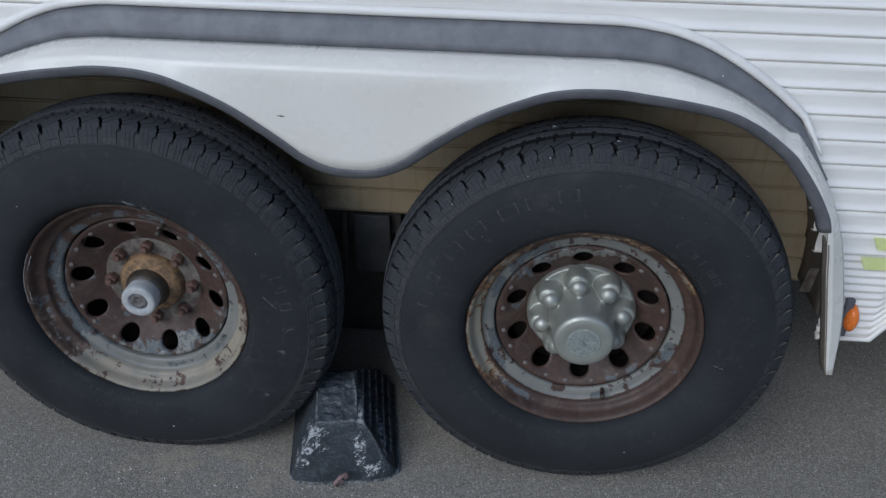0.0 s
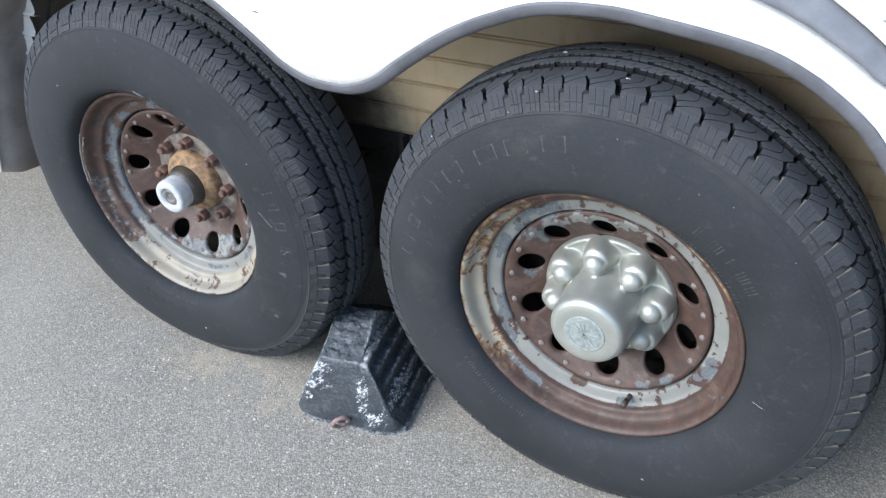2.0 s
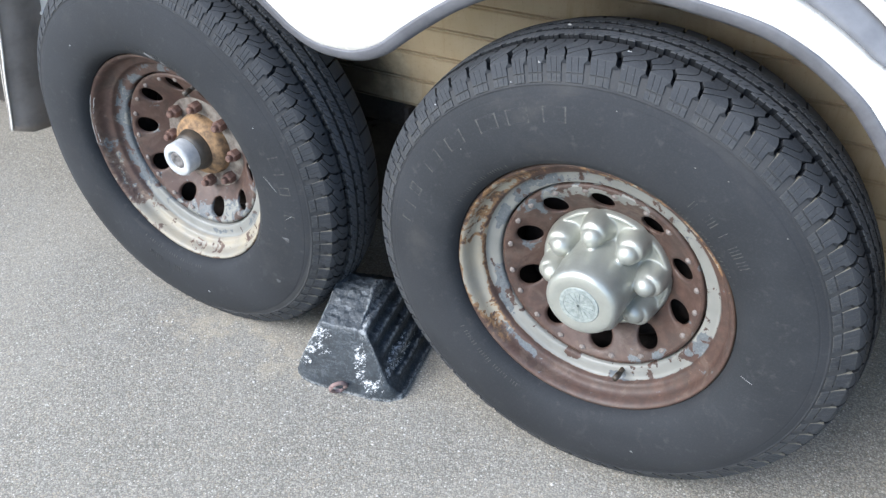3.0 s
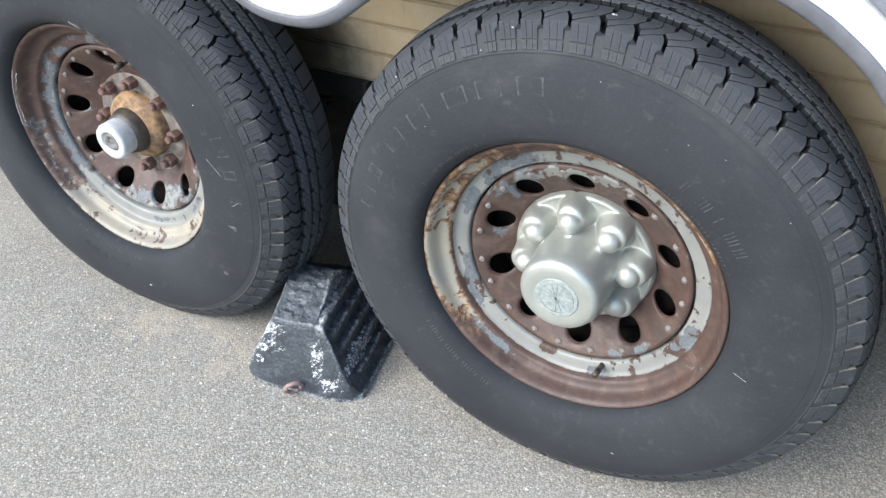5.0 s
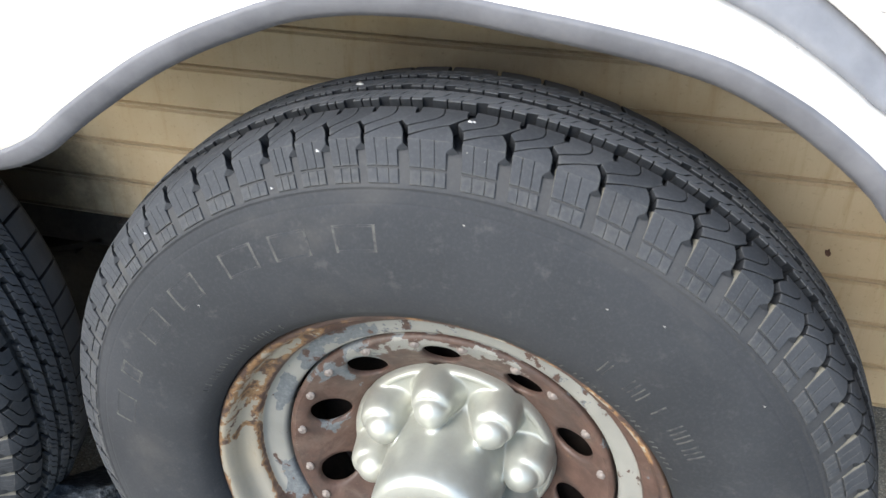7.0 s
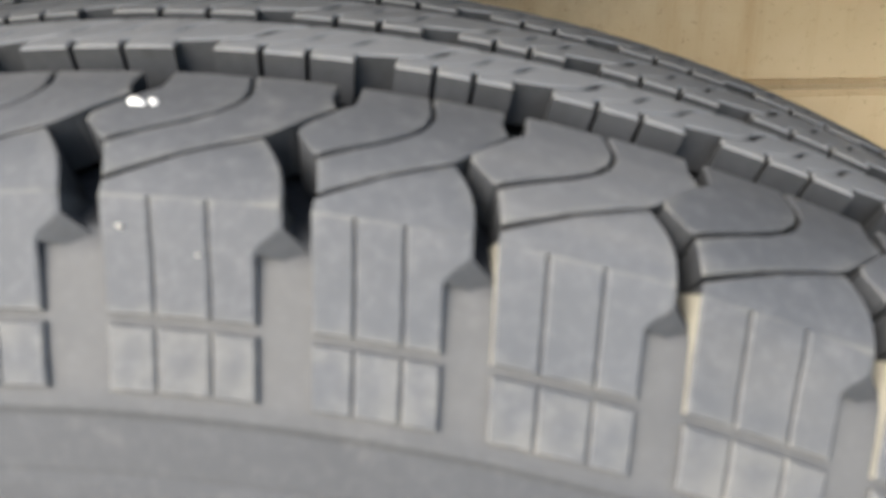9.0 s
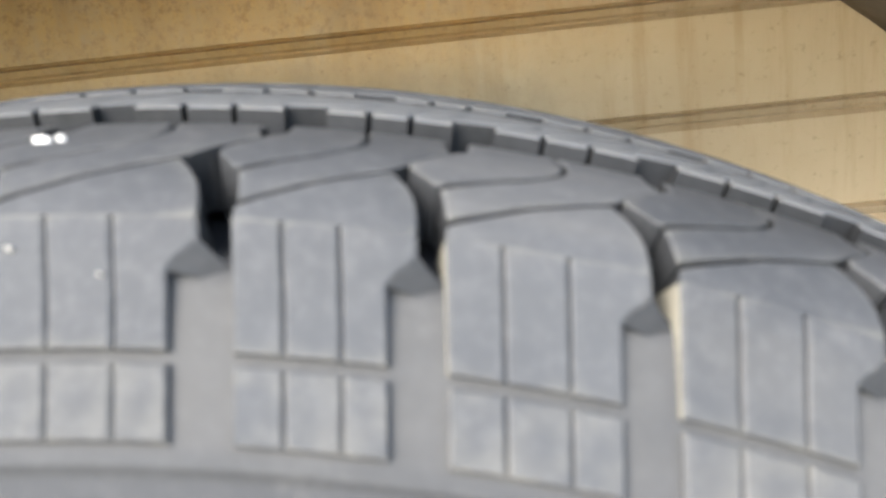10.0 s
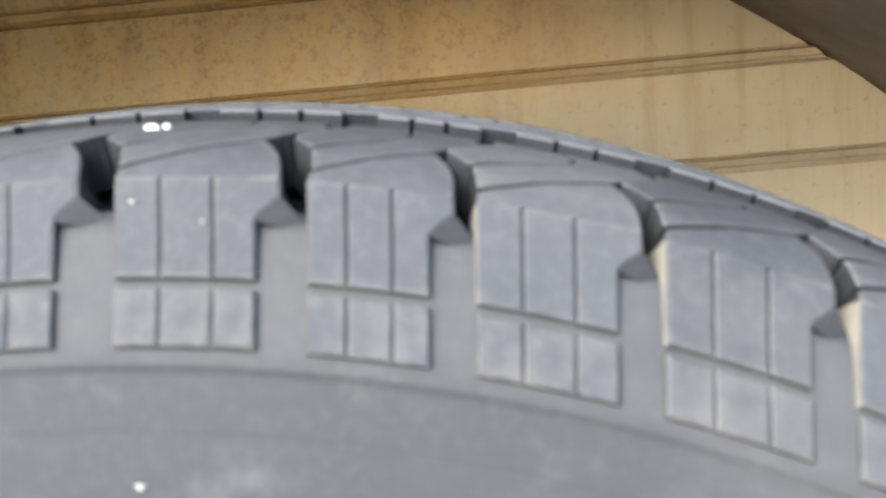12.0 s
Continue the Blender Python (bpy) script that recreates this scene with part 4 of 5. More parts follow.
def wheel(x, first_lugs, hole_turn, hole_r, mark_turn, capped):
    w = new("wheel")
    w.parent = trailer
    w.matrix_basis = pose(x, 0, AXLE_Z)
    w["label"] = "tandem wheel with a capped hub and weathered black tyre" if capped else "tandem wheel with an open rusty hub and weathered black tyre"
    part_of("tyre", tyre_me if capped else sagged(tyre_me), None, w)
    starts = lug_starts(first_lugs)
    ribs = part_of("tread", tread_rib_mesh(starts) if capped else sagged(tread_rib_mesh(starts)), None, w, smooth=False)
    ribs["kind"] = "stuff"
    tagged(part("sidewall_marking", sidewall_marks(mark_turn), rubber_side, w, smooth=False), kind="stuff")
    part_of("rim", rim_mesh("rim", rim_capped if capped else rim_bare, hole_turn, hole_r, 0.0 if capped else 0.004), None, w,
            "rust-brown steel rim with chipped silver paint and round holes")
    for k in range(20):
        part_of("stud", stud_me, None, w, at=pose(0, 0, 0, 0, hole_turn + 18 * k + 9 + 1.5 * math.sin(k * 2.1), 0) @ pose(0, 0.0724 if capped else 0.0764, 0.1545))
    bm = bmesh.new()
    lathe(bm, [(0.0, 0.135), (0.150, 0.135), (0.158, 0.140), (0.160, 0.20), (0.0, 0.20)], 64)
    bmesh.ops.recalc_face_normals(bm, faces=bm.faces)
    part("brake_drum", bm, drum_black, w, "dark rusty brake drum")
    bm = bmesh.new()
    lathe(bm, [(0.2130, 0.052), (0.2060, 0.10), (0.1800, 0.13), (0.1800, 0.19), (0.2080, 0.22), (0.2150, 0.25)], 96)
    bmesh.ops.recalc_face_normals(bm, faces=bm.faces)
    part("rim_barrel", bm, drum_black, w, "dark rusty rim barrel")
    if capped:
        hub_cap(w, -10.5)
        valve_stem(w, 161.0, 0.176)
    else:
        bare_hub(w, 2)
        valve_stem(w, 22, 0.172)
    for a, b in zip(starts, starts[1:] + [starts[0] + 360]):
        size = min(LUG_SIZES, key=lambda p: abs(p - (b - a)))
        part_of("shoulder_lug", lug_mes[size], None, w, at=pose(0, 0, 0, 0, a, 0) @ pose(0, 0, 0 if capped else sag_at(a + 0.4 * (b - a))), smooth=False)
    return w


def fleck(w, skin, angle, s, size, label="pale paint fleck", material=None):
    """A small raised spot on a tyre."""
    bm = bmesh.new()
    c = skin.at(angle, s, 0.0)
    n = (skin.at(angle, s, 0.001) - c).normalized()
    side = n.cross(Vector((0.3, 0.5, 0.8))).normalized()
    up = n.cross(side)
    ring = []
    for k in range(9):
        a = 2 * math.pi * k / 9
        f = 1 + 0.35 * math.sin(3 * a + size * 4000)
        ring.append((c + side * size * f * math.cos(a) * 1.5 + up * size * 0.8 * f * math.sin(a), n))
    hub = bm.verts.new(c + n * 0.0011)
    mid = [bm.verts.new(p + n * 0.0007) for p, n in ring]
    low = [bm.verts.new(p * 1.0 + (p - c) * 0.15 - n * 0.0006) for p, n in ring]
    for k in range(9):
        m = (k + 1) % 9
        bm.faces.new((hub, mid[k], mid[m]))
        bm.faces.new((mid[k], low[k], low[m], mid[m]))
    bmesh.ops.recalc_face_normals(bm, faces=bm.faces)
    return part("fleck", bm, material or chip_white, w, label)


def scratch(w, a0, r0, a1, r1):
    bm = bmesh.new()
    pts = [side_skin.at(a0 + (a1 - a0) * k / 6, side_s(r0 + (r1 - r0) * k / 6), 0.0002) for k in range(7)]
    tube(bm, pts, 0.00020, 5)
    return part("scratch", bm, chip_white, w, "thin pale scratch")


wheel_right = wheel(WHEEL_X[0], RIGHT_LUGS, -4.0, 0.1309, 0.0, True)
wheel_left = wheel(WHEEL_X[1], LEFT_LUGS, -9.5, 0.1368, 150.0, False)

top_skin = Skin(TOP)
lug_skin = Skin(SKIN)
fleck(wheel_right, tread_skin, -12.4, 0.037, 0.0026, "small white stone lodged in the tread")
fleck(wheel_right, top_skin, 3.1, 0.0225, 0.0011)
fleck(wheel_right, top_skin, 3.6, 0.0225, 0.0006)
fleck(wheel_right, lug_skin, 3.75, 0.028, 0.00045, "dull yellow fleck", fleck_dull)
fleck(wheel_right, lug_skin, 5.9, 0.024, 0.00030, "small dull fleck", fleck_dull)
for a, r, size in ((-14.2, 0.0260, 0.0010), (-21.0, 0.0040, 0.0008), (-44.0, 0.0200, 0.0009)):
    fleck(wheel_right, lug_skin, a, r, size)
for a, r, size in ((26.6, 0.305, 0.0006), (34.1, 0.318, 0.0006), (-42.5, 0.2916, 0.0006), (158.0, 0.288, 0.0015), (52.0, 0.329, 0.0006), (5.0, 0.325, 0.0006)):
    fleck(wheel_right, side_skin, a, side_s(r), size, "small dull fleck", fleck_dull)
scratch(wheel_right, 98.2, 0.246, 98.9, 0.264)
for a, r, size in ((-38.0, 0.280, 0.0008), (172.0, 0.292, 0.0016), (60.0, 0.30, 0.0007)):
    fleck(wheel_left, side_skin, a, side_s(r), size)
fleck(wheel_left, side_skin, 9.0, side_s(0.238), 0.0070, "chalky grey smear", smear_grey)
fleck(wheel_left, side_skin, 16.0, side_s(0.236), 0.0045, "chalky grey smear", smear_grey)
for a, r, size in ((118, 0.318, 0.0075), (126, 0.322, 0.0095), (134, 0.316, 0.0070), (104, 0.300, 0.0050)):
    fleck(wheel_left, side_skin, a, side_s(r), size, "chalky grey smear", smear_dark)
scratch(wheel_left, 78.0, 0.270, 84.0, 0.290)
scratch(wheel_left, 95.0, 0.300, 93.0, 0.312)
# a strip of bare pale paint left on the flange of the open wheel
bm = bmesh.new()
arc = Skin([(0.2236, 0.0252), (0.2218, 0.0228), (0.2183, 0.0230), (0.2138, 0.0262), (0.2108, 0.0306)])
rows = []
for k in range(25):
    u = k / 24
    w0 = 0.0030 + 0.0010 * math.sin(9 * u) + 0.0005 * math.sin(31 * u)
    w1 = 0.0105 + 0.0016 * math.sin(7 * u + 1) + 0.0008 * math.sin(40 * u)
    if k in (0, 24):
        w1 = w0 + 0.003
    rows.append([arc.at(-62 - 31 * u, w0 + (w1 - w0) * j / 4, 0.0006 if 0 < j < 4 else 0.0) for j in range(5)])
v = [[bm.verts.new(p) for p in row] for row in rows]
for i in range(24):
    for j in range(4):
        bm.faces.new((v[i][j], v[i + 1][j], v[i + 1][j + 1], v[i][j + 1]))
bmesh.ops.recalc_face_normals(bm, faces=bm.faces)
part("paint_flake", bm, flake_pale, wheel_left, "long pale flake of paint on the rim")

# ---- fender ----
MID = -0.42
# lower edge, upper limit of the white, and outer edge, by distance from the middle and height
BOTTOM = [(0.0, 0.716), (0.025, 0.717), (0.045, 0.721), (0.085, 0.739), (0.113, 0.760), (0.152, 0.788), (0.21, 0.825), (0.27, 0.853), (0.333, 0.874), (0.38, 0.880),
          (0.424, 0.881), (0.485, 0.875), (0.545, 0.867), (0.606, 0.855), (0.658, 0.833), (0.705, 0.802), (0.728, 0.783)]


def fender_station(q):
    """The cross-section at q (0 the middle, 1 the foot of the end strip): outer edge, band edge, brow, face edge, each (u, y, z)."""
    if q <= 0.62:
        u = 0.728 * q / 0.62
        zb = spline(BOTTOM, u) - 0.006
        zo = spline([(0.0, 0.957), (0.42, 0.957), (0.50, 0.949), (0.56, 0.930), (0.62, 0.897), (0.68, 0.854), (0.728, 0.811)], u)
        zm = spline([(0.0, 0.908), (0.42, 0.908), (0.50, 0.902), (0.56, 0.886), (0.62, 0.862), (0.68, 0.826), (0.728, 0.787)], u)
        zf = max(min(0.880, zm - 0.012), zb + 0.35 * (zm - zb))
        k = max(0.0, (u - 0.5) / 0.228)
        uo, um = u + 0.024 * k, u + 0.014 * k
        return (uo, 0.110, zo), (um, 0.088, zm), (u + 0.003 * k, 0.030, zf), (u, 0.020, zb)
    f = (q - 0.62) / 0.38
    ub = spline([(0, 0.728), (0.12, 0.754), (0.25, 0.785), (0.38, 0.8085), (0.50, 0.819), (0.62, 0.831), (0.75, 0.845), (0.88, 0.861), (1, 0.874)], f)
    zb = spline([(0, 0.777), (0.12, 0.746), (0.25, 0.703), (0.38, 0.658), (0.50, 0.610), (0.62, 0.548), (0.75, 0.485), (0.88, 0.410), (1, 0.350)], f)
    uo = spline([(0, 0.752), (0.12, 0.776), (0.25, 0.804), (0.38, 0.829), (0.50, 0.852), (0.62, 0.868), (0.75, 0.879), (0.88, 0.888), (1, 0.890)], f)
    zo = spline([(0, 0.811), (0.12, 0.772), (0.25, 0.724), (0.38, 0.672), (0.50, 0.608), (0.62, 0.545), (0.75, 0.493), (0.88, 0.418), (1, 0.346)], f)
    front = spline([(0, 0.020), (0.25, 0.020), (0.5, 0.018), (0.75, 0.013), (1, 0.010)], f)
    back = spline([(0, 0.110), (0.12, 0.096), (0.25, 0.080), (0.38, 0.062), (0.50, 0.044), (0.62, 0.036), (0.75, 0.030), (0.88, 0.024), (1, 0.014)], f)

    def across(k, y):
        return uo + (ub - uo) * k, y, zo + (zb - zo) * k

    return (uo, back, zo), across(0.45, back - 0.33 * (back - front)), across(0.70, front + 0.006 * (1 - f)), (ub, front, zb)


QS = [i / 90 for i in range(-90, 91)]


def fender_row(q):
    sgn = 1 if q >= 0 else -1
    far = 0.066 * max(0.0, (-q - 0.5) / 0.5)
    return [Vector((MID + sgn * u - far, y, z)) for u, y, z in fender_station(abs(q))]


def skirt_row(q, n):
    """From the band's edge round the brow to the lower edge; the band gives way to the white down the end strips."""
    a, b, c, d = fender_row(q)
    give = min(1.0, max(0.0, (abs(q) - 0.60) / 0.131))
    b = b.lerp(a, give)
    brow = Vector((c.x, c.y + 0.004, b.z * 0.75 + c.z * 0.25))
    flat = min(1.0, max(0.0, (abs(q) - 0.56) / 0.08))
    brow = brow.lerp(0.5 * (b + c), flat)
    out = []
    for i in range(n + 1):
        t = i / n
        if t < 0.5:
            s = t / 0.5
            out.append((1 - s) ** 2 * b + 2 * s * (1 - s) * brow + s * s * c)
        else:
            out.append(c.lerp(d, (t - 0.5) / 0.5))
    return out


def sheet(bm, rows, back=None):
    """A skin through rows of points."""
    v = [[bm.verts.new(p) for p in row] for row in rows]
    for i in range(len(v) - 1):
        for j in range(len(v[0]) - 1):
            bm.faces.new((v[i][j], v[i + 1][j], v[i + 1][j + 1], v[i][j + 1]))
    return v


def thicken(ob, t):
    mod = ob.modifiers.new("solid", "SOLIDIFY")
    mod.thickness = t
    mod.offset = -1
    return ob


bm = bmesh.new()
sheet(bm, [skirt_row(q, 14) for q in QS])
bmesh.ops.recalc_face_normals(bm, faces=bm.faces)
thicken(part("fender_skirt", bm, fender_white, trailer, "off-white scalloped fender skirt over both wheels"), 0.003)
bm = bmesh.new()
rows = []
for q in QS:
    if abs(q) <= 0.73:
        a, b, c, d = fender_row(q)
        b = b.lerp(a, max(0.0, (abs(q) - 0.60) / 0.131))
        rows.append([a.lerp(b, k / 4) + Vector((0, -0.0015 - 0.003 * math.sin(math.pi * k / 4), 0)) for k in range(5)])
sheet(bm, rows)
bmesh.ops.recalc_face_normals(bm, faces=bm.faces)
thicken(part("grey_band", bm, fender_grey, trailer, "matt dark grey band along the fender top"), 0.002)
bm = bmesh.new()
path = []
for q in QS:
    if abs(q) <= 0.69:
        a, b, c, d = fender_row(q)
        out = (a - d)
        out.y = 0
        path.append(a + out.normalized() * 0.007 + Vector((0, -0.001, 0)))
tube(bm, path, lambda u: 0.0080 * min(1.0, 0.25 + 12 * min(u, 1 - u)), 12)
part("molding", bm, trim_white, trailer, "rounded white molding round the fender")
bm = bmesh.new()
rows = []
for q in QS:
    if -0.61 <= q <= 0.785:
        a, b, c, d = fender_row(q)
        e1 = fender_row(min(q + 0.004, 1))[3]
        e0 = fender_row(max(q - 0.004, -1))[3]
        tan = (e1 - e0).normalized()
        down = Vector((tan.z, 0, -tan.x))
        rows.append([d + Vector((0, -0.001, 0)) - 0.004 * down, d + Vector((0, -0.0015, 0)), d + 0.011 * down + Vector((0, 0.002, 0)), d + 0.016 * down + Vector((0, 0.008, 0)), d + 0.014 * down + Vector((0, 0.030, 0))])
sheet(bm, rows)
bmesh.ops.recalc_face_normals(bm, faces=bm.faces)
thicken(part("rubber_edging", bm, lip_rubber, trailer, "grey rubber edging under the fender"), 0.003)

def speck(name, x, y, z, w, h, material, label):
    """A small flat mark standing a hair proud of the fender."""
    bm = bmesh.new()
    n = 10
    ring = [(w * math.cos(2 * math.pi * k / n) * (1 + 0.3 * math.sin(5 * k)), h * math.sin(2 * math.pi * k / n) * (1 + 0.3 * math.cos(3 * k))) for k in range(n)]
    top = [bm.verts.new((a, -0.0006, b)) for a, b in ring]
    low = [bm.verts.new((a * 1.2, 0.0030, b * 1.2)) for a, b in ring]
    bm.faces.new(top)
    for k in range(n):
        bm.faces.new((top[k], low[k], low[(k + 1) % n], top[(k + 1) % n]))
    bmesh.ops.recalc_face_normals(bm, faces=bm.faces)
    part(name, bm, material, trailer, label, at=pose(x, y, z))


def on_fender(x, z, share):
    """The fender's skin at a place across, share of the way from the brow to the lower edge."""
    q = min(QS, key=lambda k: abs(fender_row(k)[3].x - x))
    a, b, c, d = fender_row(q)
    return c.lerp(d, (z - c.z) / (d.z - c.z)).y if share else a.lerp(b, (z - a.z) / (b.z - a.z)).y - 0.0035


speck("scuff", -0.540, on_fender(-0.540, 0.805, True), 0.805, 0.0065, 0.0012, liner_grey, "small dull scuff on the fender")
speck("spot", 0.185, on_fender(0.185, 0.884, False), 0.884, 0.0022, 0.0020, trim_white, "small white spot on the band")
speck("spot", 0.196, on_fender(0.196, 0.886, False), 0.886, 0.0016, 0.0016, trim_white, "small white spot on the band")

# ---- wheel well ----
WELL_Y = 0.335
LINE = 0.736
COURSE = 0.0555


def well_outline(n=40):
    """The liner's path over both wheels."""
    r = 0.487
    pts = []
    for i in range(n + 1):
        a = radians(-4 + 94 * i / n)
        up = 0.05 * max(0.0, (i / n - 0.62) / 0.38) ** 2
        pts.append((WHEEL_X[0] + r * math.cos(a), AXLE_Z + r * math.sin(a) + up))
    for i in range(n + 1):
        a = radians(90 + 98 * i / n)
        up = 0.05 * max(0.0, (0.38 - i / n) / 0.38) ** 2
        pts.append((WHEEL_X[1] + r * math.cos(a), AXLE_Z + r * math.sin(a) + up))
    return pts


bm = bmesh.new()
sheet(bm, [[Vector((x, y, z)) for y in [0.19 + (WELL_Y + 0.01 - 0.19) * k / 5 for k in range(6)]] for x, z in well_outline()])
bmesh.ops.recalc_face_normals(bm, faces=bm.faces)
thicken(part("well_liner", bm, liner_grey, trailer, "dusty grey wheel-well liner"), 0.003)

for k in range(-5, 5):
    z0 = LINE + COURSE * k
    bm = bmesh.new()
    zs = [(z0 - 0.0005, WELL_Y + 0.0030), (z0 + 0.0008, WELL_Y + 0.0005), (z0 + 0.004, WELL_Y - 0.0020), (z0 + 0.0052, WELL_Y + 0.0026), (z0 + 0.0066, WELL_Y + 0.0002),
          (z0 + 0.020, WELL_Y), (z0 + 0.040, WELL_Y), (z0 + COURSE - 0.0034, WELL_Y), (z0 + COURSE - 0.0014, WELL_Y + 0.0036), (z0 + COURSE - 0.0004, WELL_Y + 0.0040)]
    xs = [-1.42 + 0.1 * i for i in range(20)]
    sheet(bm, [[Vector((x, y, z)) for z, y in zs] for x in xs])
    bmesh.ops.recalc_face_normals(bm, faces=bm.faces)
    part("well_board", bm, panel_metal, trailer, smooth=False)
for k in (-6, -7):
    z0 = LINE + COURSE * k
    bm = bmesh.new()
    zs = [(z0 - 0.0005, WELL_Y + 0.0030), (z0 + 0.0008, WELL_Y + 0.0005), (z0 + 0.004, WELL_Y - 0.0020), (z0 + 0.0052, WELL_Y + 0.0026), (z0 + 0.0066, WELL_Y + 0.0002),
          (z0 + 0.030, WELL_Y), (z0 + COURSE - 0.0034, WELL_Y), (z0 + COURSE - 0.0014, WELL_Y + 0.0036), (z0 + COURSE - 0.0004, WELL_Y + 0.0040)]
    sheet(bm, [[Vector((x, y, z)) for z, y in zs] for x in (0.24, 0.36, 0.48, 0.60)])
    bmesh.ops.recalc_face_normals(bm, faces=bm.faces)
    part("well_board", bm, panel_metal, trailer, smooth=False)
speck("chip", 0.358, WELL_Y - 0.001, 0.546, 0.0030, 0.0040, rust_dark, "small dark chip in the well board")
bm = bmesh.new()
v = [bm.verts.new(p) for p in ((0.420, 0.118, 0.512), (0.411, 0.114, 0.462), (0.433, 0.124, 0.456), (0.440, 0.126, 0.508))]
bm.faces.new(v)
bmesh.ops.recalc_face_normals(bm, faces=bm.faces)
thicken(part("tab", bm, hub_grey, trailer, "torn tan tab behind the fender strip", smooth=False), 0.002)
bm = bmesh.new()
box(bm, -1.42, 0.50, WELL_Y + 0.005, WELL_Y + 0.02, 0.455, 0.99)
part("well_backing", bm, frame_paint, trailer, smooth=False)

# ---- chassis ----
bm = bmesh.new()
box(bm, -3.4, 3.2, 0.345, 0.42, 0.40, 0.472, 0.004)
part("frame_rail", bm, frame_paint, trailer, "dark steel frame rail")
bm = bmesh.new()
box(bm, -0.485, -0.405, 0.325, 0.336, 0.31, 0.455, 0.003)
part("spring_hanger", bm, frame_grey, trailer, "dull grey spring hanger plate")
for x in (-0.505, -0.385):
    bm = bmesh.new()
    box(bm, x - 0.006, x + 0.006, 0.318, 0.345, 0.28, 0.46, 0.002)
    part("hanger_side", bm, frame_paint, trailer)
for wx in WHEEL_X:
    bm = bmesh.new()
    tube(bm, [(wx, 0.18, AXLE_Z), (wx, 1.3, AXLE_Z), (wx, 2.1, AXLE_Z)], 0.035, 20)
    part("axle", bm, frame_paint, trailer, "dark steel axle tube")
    bm = bmesh.new()
    for k in range(4):
        h = 0.30 - 0.05 * k
        pts = [(wx - h + 2 * h * i / 12, 0.37, AXLE_Z - 0.05 - 0.009 * k + 0.06 * (abs(-1 + 2 * i / 12) ** 2) * (h / 0.3) ** 2) for i in range(13)]
        for (x0, y0, z0), (x1, y1, z1) in zip(pts, pts[1:]):
            v = [bm.verts.new(p) for p in ((x0, 0.345, z0), (x1, 0.345, z1), (x1, 0.405, z1), (x0, 0.405, z0), (x0, 0.345, z0 + 0.008), (x1, 0.345, z1 + 0.008), (x1, 0.405, z1 + 0.008), (x0, 0.405, z0 + 0.008))]
            for f in ((0, 1, 2, 3), (4, 7, 6, 5), (0, 4, 5, 1), (2, 6, 7, 3)):
                bm.faces.new([v[i] for i in f])
    part("leaf_spring", bm, frame_paint, trailer, "dark leaf spring pack", smooth=False)

# ---- body ----
SIDE_Y = 0.118
RIB = 0.0447


def outer_reach(z):
    """How far from the middle the fender's outer edge lies at height z."""
    best = 0.0
    for i in range(200):
        q = i / 199
        o = fender_station(q)[0]
        if abs(o[2] - z) < 0.012:
            best = max(best, o[0])
    return best


def siding_course(x0, x1, z):
    bm = bmesh.new()
    prof = [(0.0, 0.012), (0.0015, 0.0005), (0.004, -0.0025), (0.0065, -0.0030), (0.009, -0.0018), (0.0105, 0.0012), (0.020, 0.0022), (0.034, 0.0016), (RIB - 0.001, -0.0006), (RIB + 0.0005, 0.0030), (RIB + 0.001, 0.012)]
    n = max(2, int((x1 - x0) / 0.12))
    sheet(bm, [[Vector((x0 + (x1 - x0) * i / n, SIDE_Y + y, z + h)) for h, y in prof] for i in range(n + 1)])
    bmesh.ops.recalc_face_normals(bm, faces=bm.faces)
    return part("siding_course", bm, siding_paint, trailer)


k = -1
while 0.591 + RIB * k < 2.55:
    z = 0.591 + RIB * k
    zm = z + 0.5 * RIB
    if z > 0.94:
        siding_course(-3.6, 3.4, z)
    else:
        u = outer_reach(min(z + 0.92 * RIB, 0.962)) - 0.022
        siding_course(MID + u, 3.4, z)
        siding_course(-3.6, MID - u, z)
    k += 1
bm = bmesh.new()
box(bm, -3.6, 3.4, 0.50, 2.45, 0.47, 2.56)
part("body_shell", bm, siding_paint, trailer, "plain white trailer body", smooth=False)
bm = bmesh.new()
box(bm, -3.6, 3.4, SIDE_Y + 0.013, 0.50, 1.0, 2.56)
part("side_wall", bm, siding_paint, trailer, smooth=False)
for x0, x1 in ((MID + 0.90, 3.4), (-3.6, MID - 0.90)):
    bm = bmesh.new()
    box(bm, x0, x1, SIDE_Y + 0.014, 0.50, 0.56, 1.0)
    part("side_wall", bm, siding_paint, trailer, smooth=False)

# unseen walls added at the far side and ends to block daylight underneath
bm = bmesh.new()
box(bm, -3.6, 3.4, 2.40, 2.45, 0.03, 0.48)
part("far_skirt", bm, siding_paint, trailer, smooth=False)
for x0, x1 in ((3.36, 3.4), (-3.6, -3.56)):
    bm = bmesh.new()
    box(bm, x0, x1, 0.50, 2.40, 0.03, 0.48)
    part("end_skirt", bm, siding_paint, trailer, smooth=False)

# added dark sheet that stands for the shade between the wheels
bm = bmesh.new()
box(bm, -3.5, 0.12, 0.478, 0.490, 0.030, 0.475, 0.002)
part("shade_sheet", bm, frame_paint, trailer, "added dark sheet standing for the shade behind the wheels")

# another added sheet, set further back to darken the view under the body
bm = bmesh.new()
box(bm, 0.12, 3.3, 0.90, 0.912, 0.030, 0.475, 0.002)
part("shade_sheet", bm, frame_paint, trailer, "added dark sheet standing for the shade under the body")

